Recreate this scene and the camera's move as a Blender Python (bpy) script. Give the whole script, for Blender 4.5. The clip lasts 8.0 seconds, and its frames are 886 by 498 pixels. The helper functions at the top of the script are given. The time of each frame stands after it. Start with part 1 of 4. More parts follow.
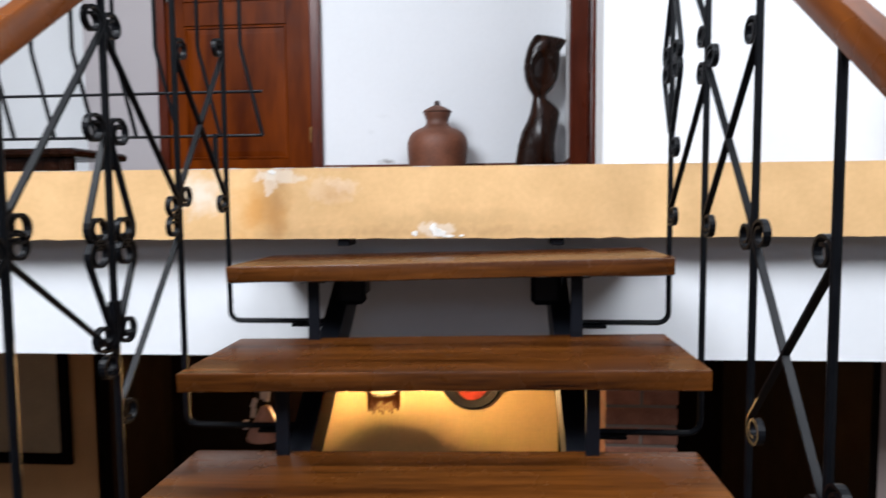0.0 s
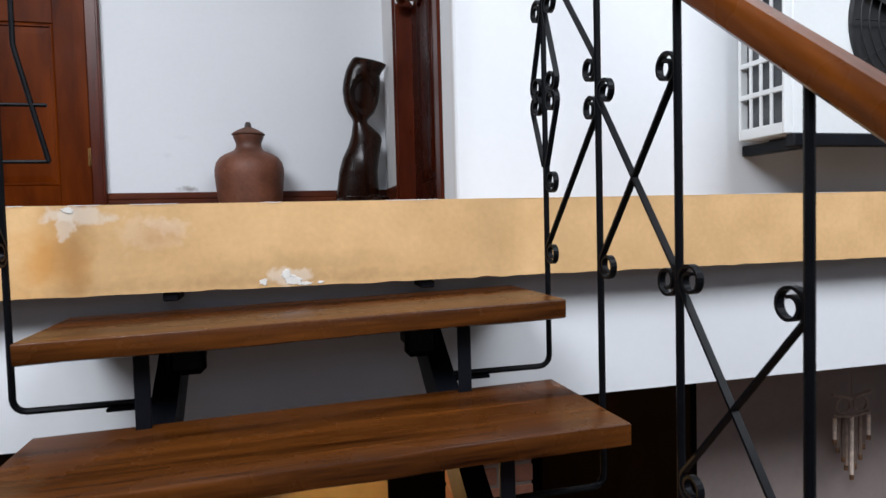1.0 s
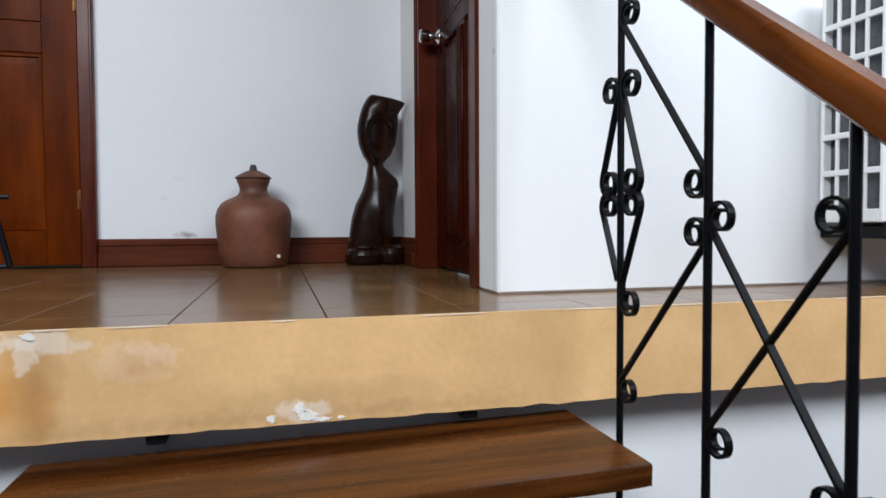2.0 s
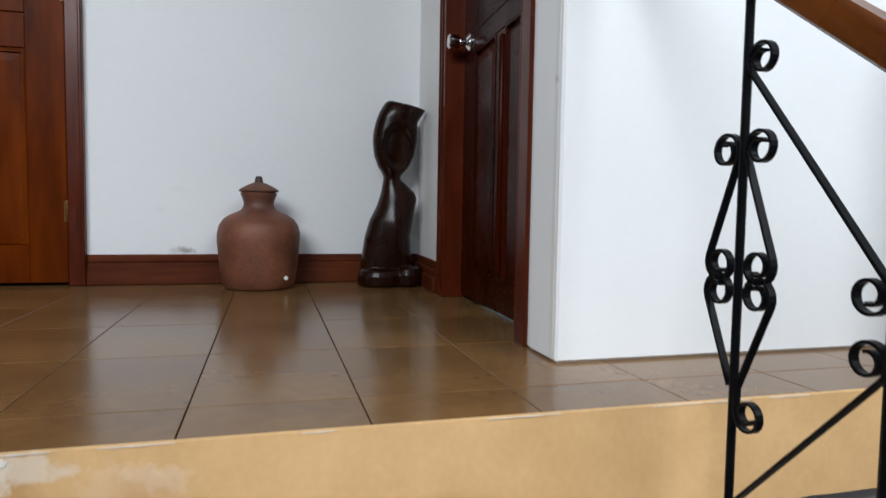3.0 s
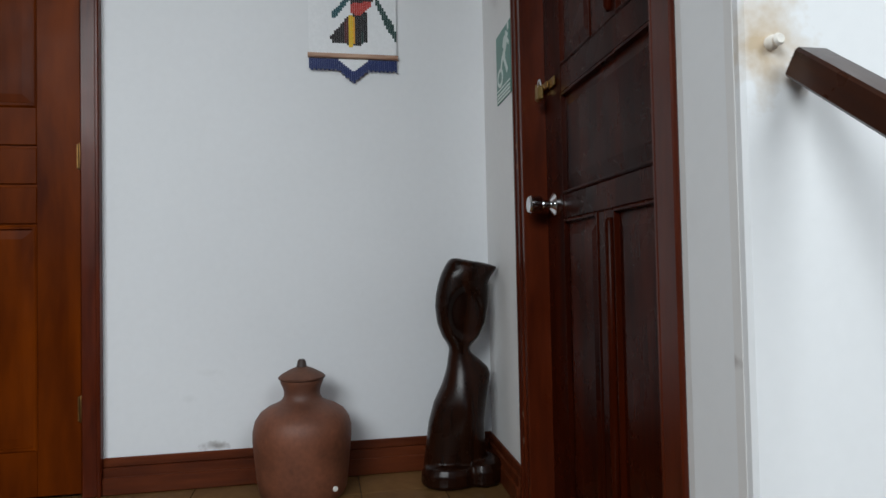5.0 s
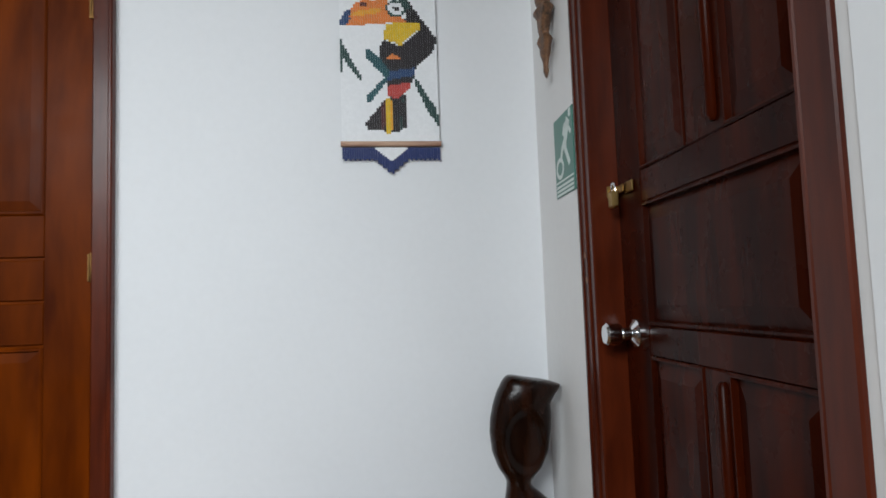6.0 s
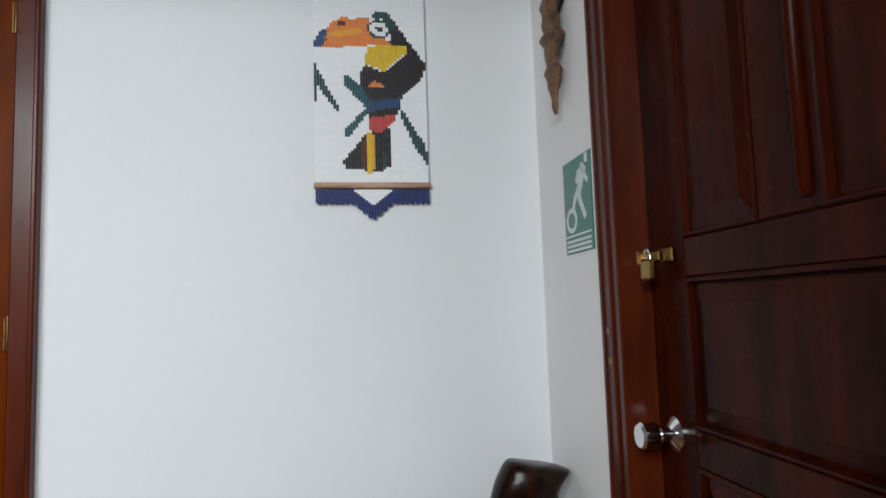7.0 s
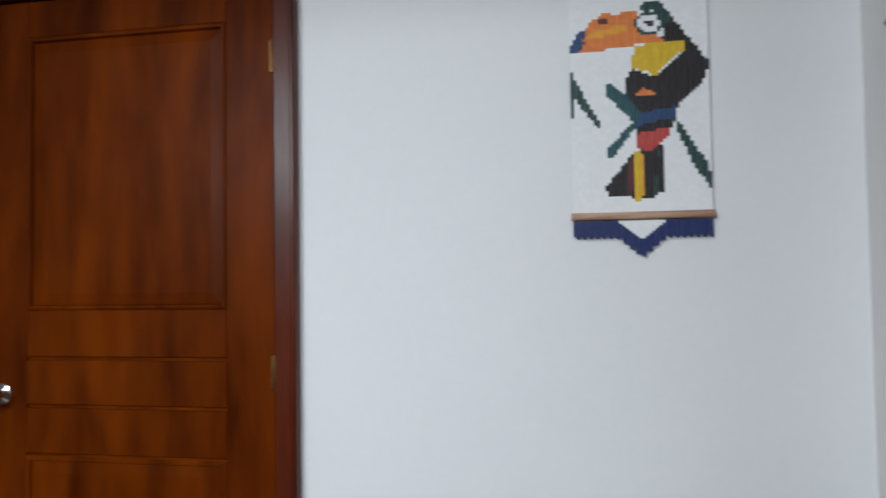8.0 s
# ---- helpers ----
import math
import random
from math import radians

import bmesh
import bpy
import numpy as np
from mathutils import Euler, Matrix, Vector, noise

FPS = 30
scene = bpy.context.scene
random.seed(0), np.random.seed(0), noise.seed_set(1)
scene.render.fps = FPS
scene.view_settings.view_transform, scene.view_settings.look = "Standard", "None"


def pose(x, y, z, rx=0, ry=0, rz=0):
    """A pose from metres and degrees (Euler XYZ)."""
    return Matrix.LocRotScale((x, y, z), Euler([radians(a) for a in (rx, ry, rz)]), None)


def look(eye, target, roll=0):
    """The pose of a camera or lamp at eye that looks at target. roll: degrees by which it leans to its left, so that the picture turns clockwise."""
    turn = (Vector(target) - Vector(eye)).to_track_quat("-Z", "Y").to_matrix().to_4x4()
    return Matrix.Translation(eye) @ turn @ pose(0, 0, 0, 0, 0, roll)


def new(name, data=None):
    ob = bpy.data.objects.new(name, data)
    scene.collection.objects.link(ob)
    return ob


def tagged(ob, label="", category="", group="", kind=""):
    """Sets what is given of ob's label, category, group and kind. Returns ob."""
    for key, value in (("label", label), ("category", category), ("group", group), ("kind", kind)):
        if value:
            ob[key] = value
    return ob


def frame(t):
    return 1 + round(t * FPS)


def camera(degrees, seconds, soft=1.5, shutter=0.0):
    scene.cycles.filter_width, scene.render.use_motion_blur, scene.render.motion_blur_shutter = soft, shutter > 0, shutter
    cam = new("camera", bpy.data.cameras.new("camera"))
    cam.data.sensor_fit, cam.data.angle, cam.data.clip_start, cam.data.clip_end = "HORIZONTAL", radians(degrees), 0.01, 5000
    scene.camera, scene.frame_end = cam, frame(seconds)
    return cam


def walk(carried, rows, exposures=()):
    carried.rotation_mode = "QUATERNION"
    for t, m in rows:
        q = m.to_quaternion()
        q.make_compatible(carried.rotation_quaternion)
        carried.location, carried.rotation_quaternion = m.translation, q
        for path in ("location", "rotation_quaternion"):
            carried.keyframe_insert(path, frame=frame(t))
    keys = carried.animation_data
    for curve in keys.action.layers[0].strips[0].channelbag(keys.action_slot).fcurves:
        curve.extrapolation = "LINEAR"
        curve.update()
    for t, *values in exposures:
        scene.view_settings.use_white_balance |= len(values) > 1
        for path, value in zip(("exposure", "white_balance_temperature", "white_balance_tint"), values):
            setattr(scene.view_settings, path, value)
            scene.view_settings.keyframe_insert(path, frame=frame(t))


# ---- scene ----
cam = camera(69.5, 8.0, 1.5, 0.25)
PATH = [
    (0, (0.155, -1.728, -0.099), (0.001, 0.261, -0.243), -0.5),
    (0.2, (0.116, -1.682, -0.103), (0.2, 0.314, -0.183), -0.3),
    (0.5, (0.039, -1.611, -0.072), (0.423, 0.35, -0.173), -3.1),
    (0.7, (0.003, -1.578, -0.074), (0.444, 0.372, -0.134), -2.5),
    (1, (-0.021, -1.511, -0.053), (0.479, 0.424, -0.141), -1.5),
    (1.3, (-0.04, -1.413, -0.034), (0.489, 0.515, -0.081), -1.9),
    (1.5, (-0.05, -1.345, -0.006), (0.446, 0.59, -0.09), -1.1),
    (1.8, (-0.033, -1.247, 0.114), (0.453, 0.691, 0.022), 0.4),
    (2, (-0.039, -1.213, 0.172), (0.461, 0.722, 0.103), -0.3),
    (2.2, (-0.063, -1.173, 0.188), (0.401, 0.769, 0.07), 0.0),
    (3.3, (-0.105, -0.855, 0.396), (0.436, 1.067, 0.272), 1.1),
    (3.5, (-0.1, -0.795, 0.443), (0.373, 1.148, 0.42), 1.0),
    (3.7, (-0.093, -0.729, 0.544), (0.298, 1.232, 0.53), 0.2),
    (4, (-0.067, -0.677, 0.667), (0.297, 1.288, 0.728), -1.9),
    (4.2, (-0.076, -0.65, 0.677), (0.254, 1.321, 0.736), -2.4),
    (5.3, (-0.07, -0.373, 0.824), (0.315, 1.589, 0.876), -0.9),
    (5.5, (-0.077, -0.313, 0.876), (0.208, 1.666, 0.933), -1.3),
    (5.8, (-0.033, -0.209, 0.985), (0.173, 1.778, 1.079), -1.7),
    (6, (-0.058, -0.173, 1.034), (0.203, 1.804, 1.189), -2.0),
    (6.3, (-0.06, -0.087, 1.055), (0.273, 1.88, 1.198), -1.9),
    (6.5, (-0.061, -0.02, 1.08), (0.298, 1.939, 1.26), -1.4),
    (6.7, (-0.066, 0.039, 1.14), (0.292, 1.996, 1.344), -1.4),
    (7, (-0.079, 0.11, 1.201), (0.282, 2.069, 1.381), -1.9),
    (7.2, (-0.116, 0.148, 1.228), (0.193, 2.12, 1.347), -1.5),
    (7.5, (-0.147, 0.234, 1.25), (-0.083, 2.229, 1.368), -0.6),
    (7.7, (-0.198, 0.284, 1.311), (-0.218, 2.28, 1.441), -1.2),
    (8, (-0.175, 0.333, 1.43), (-0.491, 2.307, 1.497), -0.9),
]
walk(cam, [(t, look(eye, target, roll)) for t, eye, target, roll in PATH],
     [(0.0, 0.38, 6420, 13), (0.5, 0.12, 6420, 13), (1.0, -0.05, 6420, 13), (2.0, -0.1, 6420, 11), (3.5, -0.32, 6600, 8), (4.2, -0.48, 6650, 7), (5.5, -0.36, 6550, 8), (6.0, 0.0, 6600, 8), (7.0, 0.0, 6650, 8), (8.0, -0.12, 6450, 9)])

# ---- light ----
world = bpy.data.worlds.new("sky")
scene.world = world
world.use_nodes = True
wn = world.node_tree.nodes
sky = wn.new("ShaderNodeTexSky")
sky.sky_type, sky.sun_disc, sky.sun_elevation, sky.sun_rotation = "NISHITA", False, radians(62), radians(200)
world.node_tree.links.new(sky.outputs[0], wn["Background"].inputs[0])
wn["Background"].inputs[1].default_value = 0.10


def area_lamp(name, m, sx, sy, watts, color):
    d = bpy.data.lights.new(name, "AREA")
    d.shape, d.size, d.size_y, d.energy, d.color = "RECTANGLE", sx, sy, watts, color
    ob = new(name, d)
    ob.matrix_world = m
    return ob


# daylight through the roof opening over the stairwell
area_lamp("skylight_daylight", look((-2.1, -2.9, 2.85), (-0.3, -0.4, 0.0)), 2.4, 1.7, 225, (0.880, 0.945, 1.0))
# Unseen fill lamp added to brighten the wall right of the hall.
area_lamp("skylight_daylight_east", look((2.2, -2.9, 2.85), (2.0, -0.6, 0.0)), 2.8, 1.7, 155, (0.880, 0.945, 1.0))
# Weak fill added at an assumed rear window opening.
area_lamp("window_daylight", look((0.0, -5.95, 1.7), (0.0, 0.0, 0.9)), 4.2, 1.0, 3, (0.880, 0.945, 1.0))

# ---- materials ----
MATS = {}


def material(name, color, rough=0.6, metal=0.0, spec=0.5, vary=0.12, scale=6.0, fine=60.0, bump=0.1, gloss_vary=0.1, coat=0.0, tint=None, per_object=0.0, bump_dist=0.002):
    """Base colour with broad and fine variation, and relief from the same noises."""
    m = bpy.data.materials.new(name)
    m.use_nodes = True
    nt = m.node_tree
    n, l = nt.nodes, nt.links
    b = n["Principled BSDF"]
    co = n.new("ShaderNodeTexCoord")
    big = n.new("ShaderNodeTexNoise")
    big.inputs["Scale"].default_value, big.inputs["Detail"].default_value = scale, 5
    small = n.new("ShaderNodeTexNoise")
    small.inputs["Scale"].default_value, small.inputs["Detail"].default_value = fine, 4
    l.new(co.outputs["Object"], big.inputs["Vector"]), l.new(co.outputs["Object"], small.inputs["Vector"])
    mix = n.new("ShaderNodeMath")
    mix.operation = "MULTIPLY_ADD"
    l.new(small.outputs[0], mix.inputs[0])
    mix.inputs[1].default_value = 0.4
    l.new(big.outputs[0], mix.inputs[2])
    ramp = n.new("ShaderNodeValToRGB")
    dark = [c * (1 - vary) for c in (tint or color)]
    light = [min(1, c * (1 + vary)) for c in color]
    ramp.color_ramp.elements[0].position, ramp.color_ramp.elements[1].position = 0.45, 0.95
    ramp.color_ramp.elements[0].color, ramp.color_ramp.elements[1].color = (*dark, 1), (*light, 1)
    l.new(mix.outputs[0], ramp.inputs[0])
    last = ramp.outputs[0]
    if per_object:
        info = n.new("ShaderNodeObjectInfo")
        mr = n.new("ShaderNodeMapRange")
        mr.inputs[3].default_value, mr.inputs[4].default_value = 1 - per_object, 1 + per_object
        l.new(info.outputs["Random"], mr.inputs[0])
        hsv = n.new("ShaderNodeHueSaturation")
        l.new(mr.outputs[0], hsv.inputs["Value"]), l.new(last, hsv.inputs["Color"])
        last = hsv.outputs[0]
    l.new(last, b.inputs["Base Color"])
    mr = n.new("ShaderNodeMapRange")
    mr.inputs[3].default_value, mr.inputs[4].default_value = max(0.02, rough - gloss_vary), min(1, rough + gloss_vary)
    l.new(big.outputs[0], mr.inputs[0]), l.new(mr.outputs[0], b.inputs["Roughness"])
    b.inputs["Metallic"].default_value = metal
    b.inputs["Specular IOR Level"].default_value = spec
    b.inputs["Coat Weight"].default_value = coat
    b.inputs["Coat Roughness"].default_value = 0.12
    bp = n.new("ShaderNodeBump")
    bp.inputs["Strength"].default_value, bp.inputs["Distance"].default_value = bump, bump_dist
    l.new(mix.outputs[0], bp.inputs["Height"]), l.new(bp.outputs[0], b.inputs["Normal"])
    MATS[name] = m
    return m


def wood(name, dark, light, axis="X", rough=0.3, coat=0.3, ring=9.0, per_object=0.08, spec=0.5, across=7, lo=0.50, hi=0.90):
    """Varnished wood: grain drawn out along one axis, pores, knots and a worn gloss."""
    m = bpy.data.materials.new(name)
    m.use_nodes = True
    nt = m.node_tree
    n, l = nt.nodes, nt.links
    b = n["Principled BSDF"]
    co = n.new("ShaderNodeTexCoord")
    info = n.new("ShaderNodeObjectInfo")
    add = n.new("ShaderNodeVectorMath")
    add.operation = "MULTIPLY_ADD"
    l.new(info.outputs["Random"], add.inputs[0])
    add.inputs[1].default_value = (3.1, 5.7, 7.3)
    l.new(co.outputs["Object"], add.inputs[2])
    mp = n.new("ShaderNodeMapping")
    s = {"X": (0.9, across, across), "Y": (across, 0.9, across), "Z": (across, across, 0.9)}[axis]
    mp.inputs["Scale"].default_value = s
    l.new(add.outputs[0], mp.inputs["Vector"])
    warp = n.new("ShaderNodeTexNoise")
    warp.inputs["Scale"].default_value, warp.inputs["Detail"].default_value, warp.inputs["Distortion"].default_value = 1.2, 6, 0.8
    l.new(mp.outputs[0], warp.inputs["Vector"])
    pore = n.new("ShaderNodeTexNoise")
    pore.inputs["Scale"].default_value, pore.inputs["Detail"].default_value = ring, 6
    l.new(mp.outputs[0], pore.inputs["Vector"])
    mix = n.new("ShaderNodeMath")
    mix.operation = "MULTIPLY_ADD"
    mix.inputs[1].default_value = 0.45
    l.new(pore.outputs[0], mix.inputs[0]), l.new(warp.outputs[0], mix.inputs[2])
    ramp = n.new("ShaderNodeValToRGB")
    e = ramp.color_ramp.elements
    e[0].position, e[0].color = lo, (*dark, 1)
    e[1].position, e[1].color = hi, (*light, 1)
    mid = ramp.color_ramp.elements.new(lo + 0.4 * (hi - lo))
    mid.color = (*[(a * 0.6 + c * 0.4) for a, c in zip(dark, light)], 1)
    l.new(mix.outputs[0], ramp.inputs[0])
    mr = n.new("ShaderNodeMapRange")
    mr.inputs[3].default_value, mr.inputs[4].default_value = 1 - per_object, 1 + per_object
    l.new(info.outputs["Random"], mr.inputs[0])
    hsv = n.new("ShaderNodeHueSaturation")
    l.new(mr.outputs[0], hsv.inputs["Value"]), l.new(ramp.outputs[0], hsv.inputs["Color"])
    l.new(hsv.outputs[0], b.inputs["Base Color"])
    spots = n.new("ShaderNodeTexNoise")
    spots.inputs["Scale"].default_value, spots.inputs["Detail"].default_value = 9, 5
    l.new(add.outputs[0], spots.inputs["Vector"])
    rr = n.new("ShaderNodeMapRange")
    rr.inputs[3].default_value, rr.inputs[4].default_value = rough - 0.1, rough + 0.16
    l.new(spots.outputs[0], rr.inputs[0]), l.new(rr.outputs[0], b.inputs["Roughness"])
    b.inputs["Coat Weight"].default_value, b.inputs["Coat Roughness"].default_value = coat, 0.15
    b.inputs["Specular IOR Level"].default_value = spec
    bp = n.new("ShaderNodeBump")
    bp.inputs["Strength"].default_value, bp.inputs["Distance"].default_value = 0.18, 0.002
    l.new(mix.outputs[0], bp.inputs["Height"]), l.new(bp.outputs[0], b.inputs["Normal"])
    MATS[name] = m
    return m


PAINT = material("white_wall_paint", (0.80, 0.81, 0.82), 0.75, vary=0.025, scale=2.0, fine=45, bump=0.25, bump_dist=0.0015)
# For unseen walls: a dark grey chosen to cut bounced light.
OUTER = material("unseen_wall_grey", (0.20, 0.19, 0.185), 0.8, vary=0.06, scale=2, bump=0.2)
CEIL = material("ceiling_paint", (0.78, 0.78, 0.77), 0.85, vary=0.03, bump=0.1)
YELLOW = material("ochre_plaster", (0.75, 0.468, 0.218), 0.8, vary=0.07, scale=7, fine=70, bump=0.3, tint=(0.70, 0.42, 0.18))
CHIP = material("bare_plaster_chip", (0.80, 0.76, 0.70), 0.9, vary=0.12, scale=60, fine=200, bump=0.5)
TREAD = wood("tread_wood", (0.014, 0.0032, 0.0007), (0.140, 0.0425, 0.0072), "X", 0.24, 0.08, 9, spec=0.25, across=15, lo=0.48, hi=0.95)
RAILWOOD = wood("handrail_wood", (0.044, 0.0095, 0.0009), (0.215, 0.056, 0.0050), "Y", 0.26, 0.10, 8, spec=0.22)
# Handrail wood darkened to carry the shade at the rail's upper end.
RAILSHADE = wood("shaded_handrail_wood", (0.012, 0.0026, 0.0009), (0.050, 0.0125, 0.0035), "Y", 0.26, 0.10, 8, spec=0.25)
DOOR_L = wood("reddish_door_wood", (0.052, 0.0076, 0.0003), (0.156, 0.0280, 0.0006), "Z", 0.34, 0.0, 5, 0.03, spec=0.05, across=4, lo=0.5, hi=0.95)
DOOR_R = wood("dark_mahogany", (0.0115, 0.0013, 0.0003), (0.050, 0.0062, 0.0010), "Z", 0.25, 0.0, 7, 0.05, spec=0.06)
CASING = wood("mahogany_casing", (0.036, 0.0046, 0.0013), (0.105, 0.0165, 0.0040), "Z", 0.30, 0.06, 7, 0.05, spec=0.2)
SKIRT = wood("mahogany_skirting", (0.055, 0.010, 0.003), (0.13, 0.028, 0.008), "X", 0.36, 0.05, 7, 0.05, spec=0.2)
IRON = material("black_painted_iron", (0.0025, 0.003, 0.0042), 0.42, spec=0.13, vary=0.3, scale=30, fine=200, bump=0.15)
STEEL = material("black_painted_steel", (0.004, 0.005, 0.008), 0.45, spec=0.22, vary=0.3, scale=14, fine=120, bump=0.15)
TILE = material("glazed_tan_tile", (0.182, 0.096, 0.035), 0.19, spec=0.4, vary=0.16, scale=3.5, fine=28, bump=0.05, gloss_vary=0.05, per_object=0.10, tint=(0.155, 0.080, 0.032))
GROUT = material("dark_grout", (0.10, 0.065, 0.04), 0.9, vary=0.2, bump=0.3)
CLAY = material("brown_clay", (0.19, 0.064, 0.032), 0.55, vary=0.25, scale=9, fine=70, bump=0.35, tint=(0.14, 0.046, 0.024))
LIDCLAY = material("darker_lid_clay", (0.125, 0.050, 0.029), 0.6, vary=0.25, scale=12, fine=80, bump=0.35, tint=(0.085, 0.034, 0.020))
DARKCLAY = material("smoked_clay", (0.05, 0.03, 0.025), 0.6, vary=0.2)
CARVED = wood("dark_polished_carving_wood", (0.0040, 0.0012, 0.0005), (0.026, 0.0075, 0.0030), "Z", 0.22, 0.03, 6, spec=0.20)
CHROME = material("chrome", (0.75, 0.75, 0.76), 0.14, 1.0, vary=0.03, bump=0.02, gloss_vary=0.05)
BRASS = material("brass", (0.40, 0.26, 0.095), 0.36, 1.0, vary=0.12, scale=40, bump=0.05)
OLDBRASS = material("tarnished_brass", (0.16, 0.085, 0.03), 0.45, 1.0, vary=0.3, scale=40, bump=0.08)
ACWHITE = material("white_metal_casing", (0.76, 0.77, 0.76), 0.4, vary=0.04, scale=6, bump=0.05)
BLACK = material("black_plastic", (0.012, 0.012, 0.013), 0.45, vary=0.2)
FIN = material("coil_fins", (0.10, 0.105, 0.11), 0.5, 0.5, vary=0.2, scale=60)


# ---- mesh helpers ----
def bm_new():
    return bmesh.new()


def part(name, bm, mat, parent=None, label="", smooth=False):
    me = bpy.data.meshes.new(name)
    bmesh.ops.recalc_face_normals(bm, faces=bm.faces[:])
    bm.to_mesh(me)
    bm.free()
    me.materials.append(mat)
    if smooth:
        for p in me.polygons:
            p.use_smooth = True
        me.set_sharp_from_angle(angle=radians(38))
    ob = new(name, me)
    ob.parent = parent
    if label:
        ob["label"] = label
    return ob


def thing(name, label, category, group="", kind=""):
    return tagged(new(name), label, category, group, kind)


def structure(name, bm, mat, label, category, smooth=False):
    return tagged(part(name, bm, mat, None, "", smooth), label, category, kind="structure")


def box(bm, x0, x1, y0, y1, z0, z1, bevel=0.0, m=None, seg=1):
    r = bmesh.ops.create_cube(bm, size=1)
    vs = r["verts"]
    t = Matrix.Translation(((x0 + x1) / 2, (y0 + y1) / 2, (z0 + z1) / 2)) @ Matrix.Diagonal((abs(x1 - x0), abs(y1 - y0), abs(z1 - z0), 1))
    bmesh.ops.transform(bm, matrix=(m @ t) if m else t, verts=vs)
    if bevel:
        es = list({e for v in vs for e in v.link_edges})
        bmesh.ops.bevel(bm, geom=es, offset=bevel, segments=seg, affect="EDGES", profile=0.5)
    return bm


def boxes(*dims, bevel=0.0, m=None):
    bm = bm_new()
    for d in dims:
        box(bm, *d, bevel=bevel, m=m)
    return bm


def lathe(bm, profile, center=(0, 0, 0), seg=32, m=None):
    rings = []
    for r, z in profile:
        ring = []
        for i in range(seg):
            a = 2 * math.pi * i / seg
            p = Vector((r * math.cos(a), r * math.sin(a), z))
            p = (m @ p) if m else p
            ring.append(bm.verts.new(p + Vector(center)))
        rings.append(ring)
    for a, b in zip(rings, rings[1:]):
        for i in range(seg):
            bm.faces.new((a[i], a[(i + 1) % seg], b[(i + 1) % seg], b[i]))
    bm.faces.new(rings[0][::-1]), bm.faces.new(rings[-1])
    return bm


def sweep(bm, pts, w, h, up=Vector((1, 0, 0)), closed_caps=True):
    """A rectangular bar, w along 'up' and h across, along a polyline."""
    pts = [Vector(p) for p in pts]
    rings = []
    for i, p in enumerate(pts):
        d = (pts[min(i + 1, len(pts) - 1)] - pts[max(i - 1, 0)]).normalized()
        u = (up - d * up.dot(d))
        u = u.normalized() if u.length > 1e-4 else Vector((0, 1, 0))
        s = d.cross(u)
        rings.append([bm.verts.new(p + u * a * w / 2 + s * b * h / 2) for a, b in ((-1, -1), (1, -1), (1, 1), (-1, 1))])
    for a, b in zip(rings, rings[1:]):
        for i in range(4):
            bm.faces.new((a[i], a[(i + 1) % 4], b[(i + 1) % 4], b[i]))
    bm.faces.new(rings[0][::-1]), bm.faces.new(rings[-1])
    return bm


def tube(bm, pts, r, seg=8):
    pts = [Vector(p) for p in pts]
    rings = []
    for i, p in enumerate(pts):
        d = (pts[min(i + 1, len(pts) - 1)] - pts[max(i - 1, 0)]).normalized()
        u = d.orthogonal().normalized() if abs(d.x) > 0.9 else (Vector((1, 0, 0)) - d * d.x).normalized()
        s = d.cross(u)
        rings.append([bm.verts.new(p + (u * math.cos(2 * math.pi * k / seg) + s * math.sin(2 * math.pi * k / seg)) * r) for k in range(seg)])
    for a, b in zip(rings, rings[1:]):
        for i in range(seg):
            bm.faces.new((a[i], a[(i + 1) % seg], b[(i + 1) % seg], b[i]))
    bm.faces.new(rings[0][::-1]), bm.faces.new(rings[-1])
    return bm


# ---- large structure ----
FLOOR_LOW = -2.846
SLAB = -0.195
BACK = 1.947
TOP = 3.05

structure("floor_lower", boxes((-4.2, 4.6, -6.0, 4.2, FLOOR_LOW - 0.1, FLOOR_LOW)), material("dull_brown_floor", (0.09, 0.055, 0.035), 0.35, vary=0.2, bump=0.05), "dull brown tiled floor of the lower storey", "floor")
slab = structure("landing_slab", boxes((-4.2, 4.6, 0.012, 2.2, SLAB, -0.012)), GROUT, "concrete slab of the upper landing with grout bed", "floor")
# ochre edge of the landing, its lower arris slightly ragged
bm = bm_new()
random.seed(4)
NX = 220
top_row, low_row, back_row = [], [], []
for i in range(NX + 1):
    x = -4.2 + 8.8 * i / NX
    top_row.append(bm.verts.new((x, 0.0012 * noise.noise((x * 3, 0, 0)), 0.0 + 0.0015 * noise.noise((x * 25, 1, 0)))))
    low_row.append(bm.verts.new((x, 0.0012 * noise.noise((x * 3, 5, 0)), SLAB + 0.004 * noise.noise((x * 22, 9, 0)) + 0.002 * noise.noise((x * 90, 3, 0)))))
    back_row.append((bm.verts.new((x, 0.012, 0.0)), bm.verts.new((x, 0.012, SLAB - 0.001))))
for i in range(NX):
    bm.faces.new((top_row[i], low_row[i], low_row[i + 1], top_row[i + 1]))
    bm.faces.new((back_row[i][0], top_row[i], top_row[i + 1], back_row[i + 1][0]))
    bm.faces.new((low_row[i], back_row[i][1], back_row[i + 1][1], low_row[i + 1]))
fascia = structure("trim_landing_edge", bm, YELLOW, "ochre painted plaster edge of the landing, chipped and stained", "landing edge")

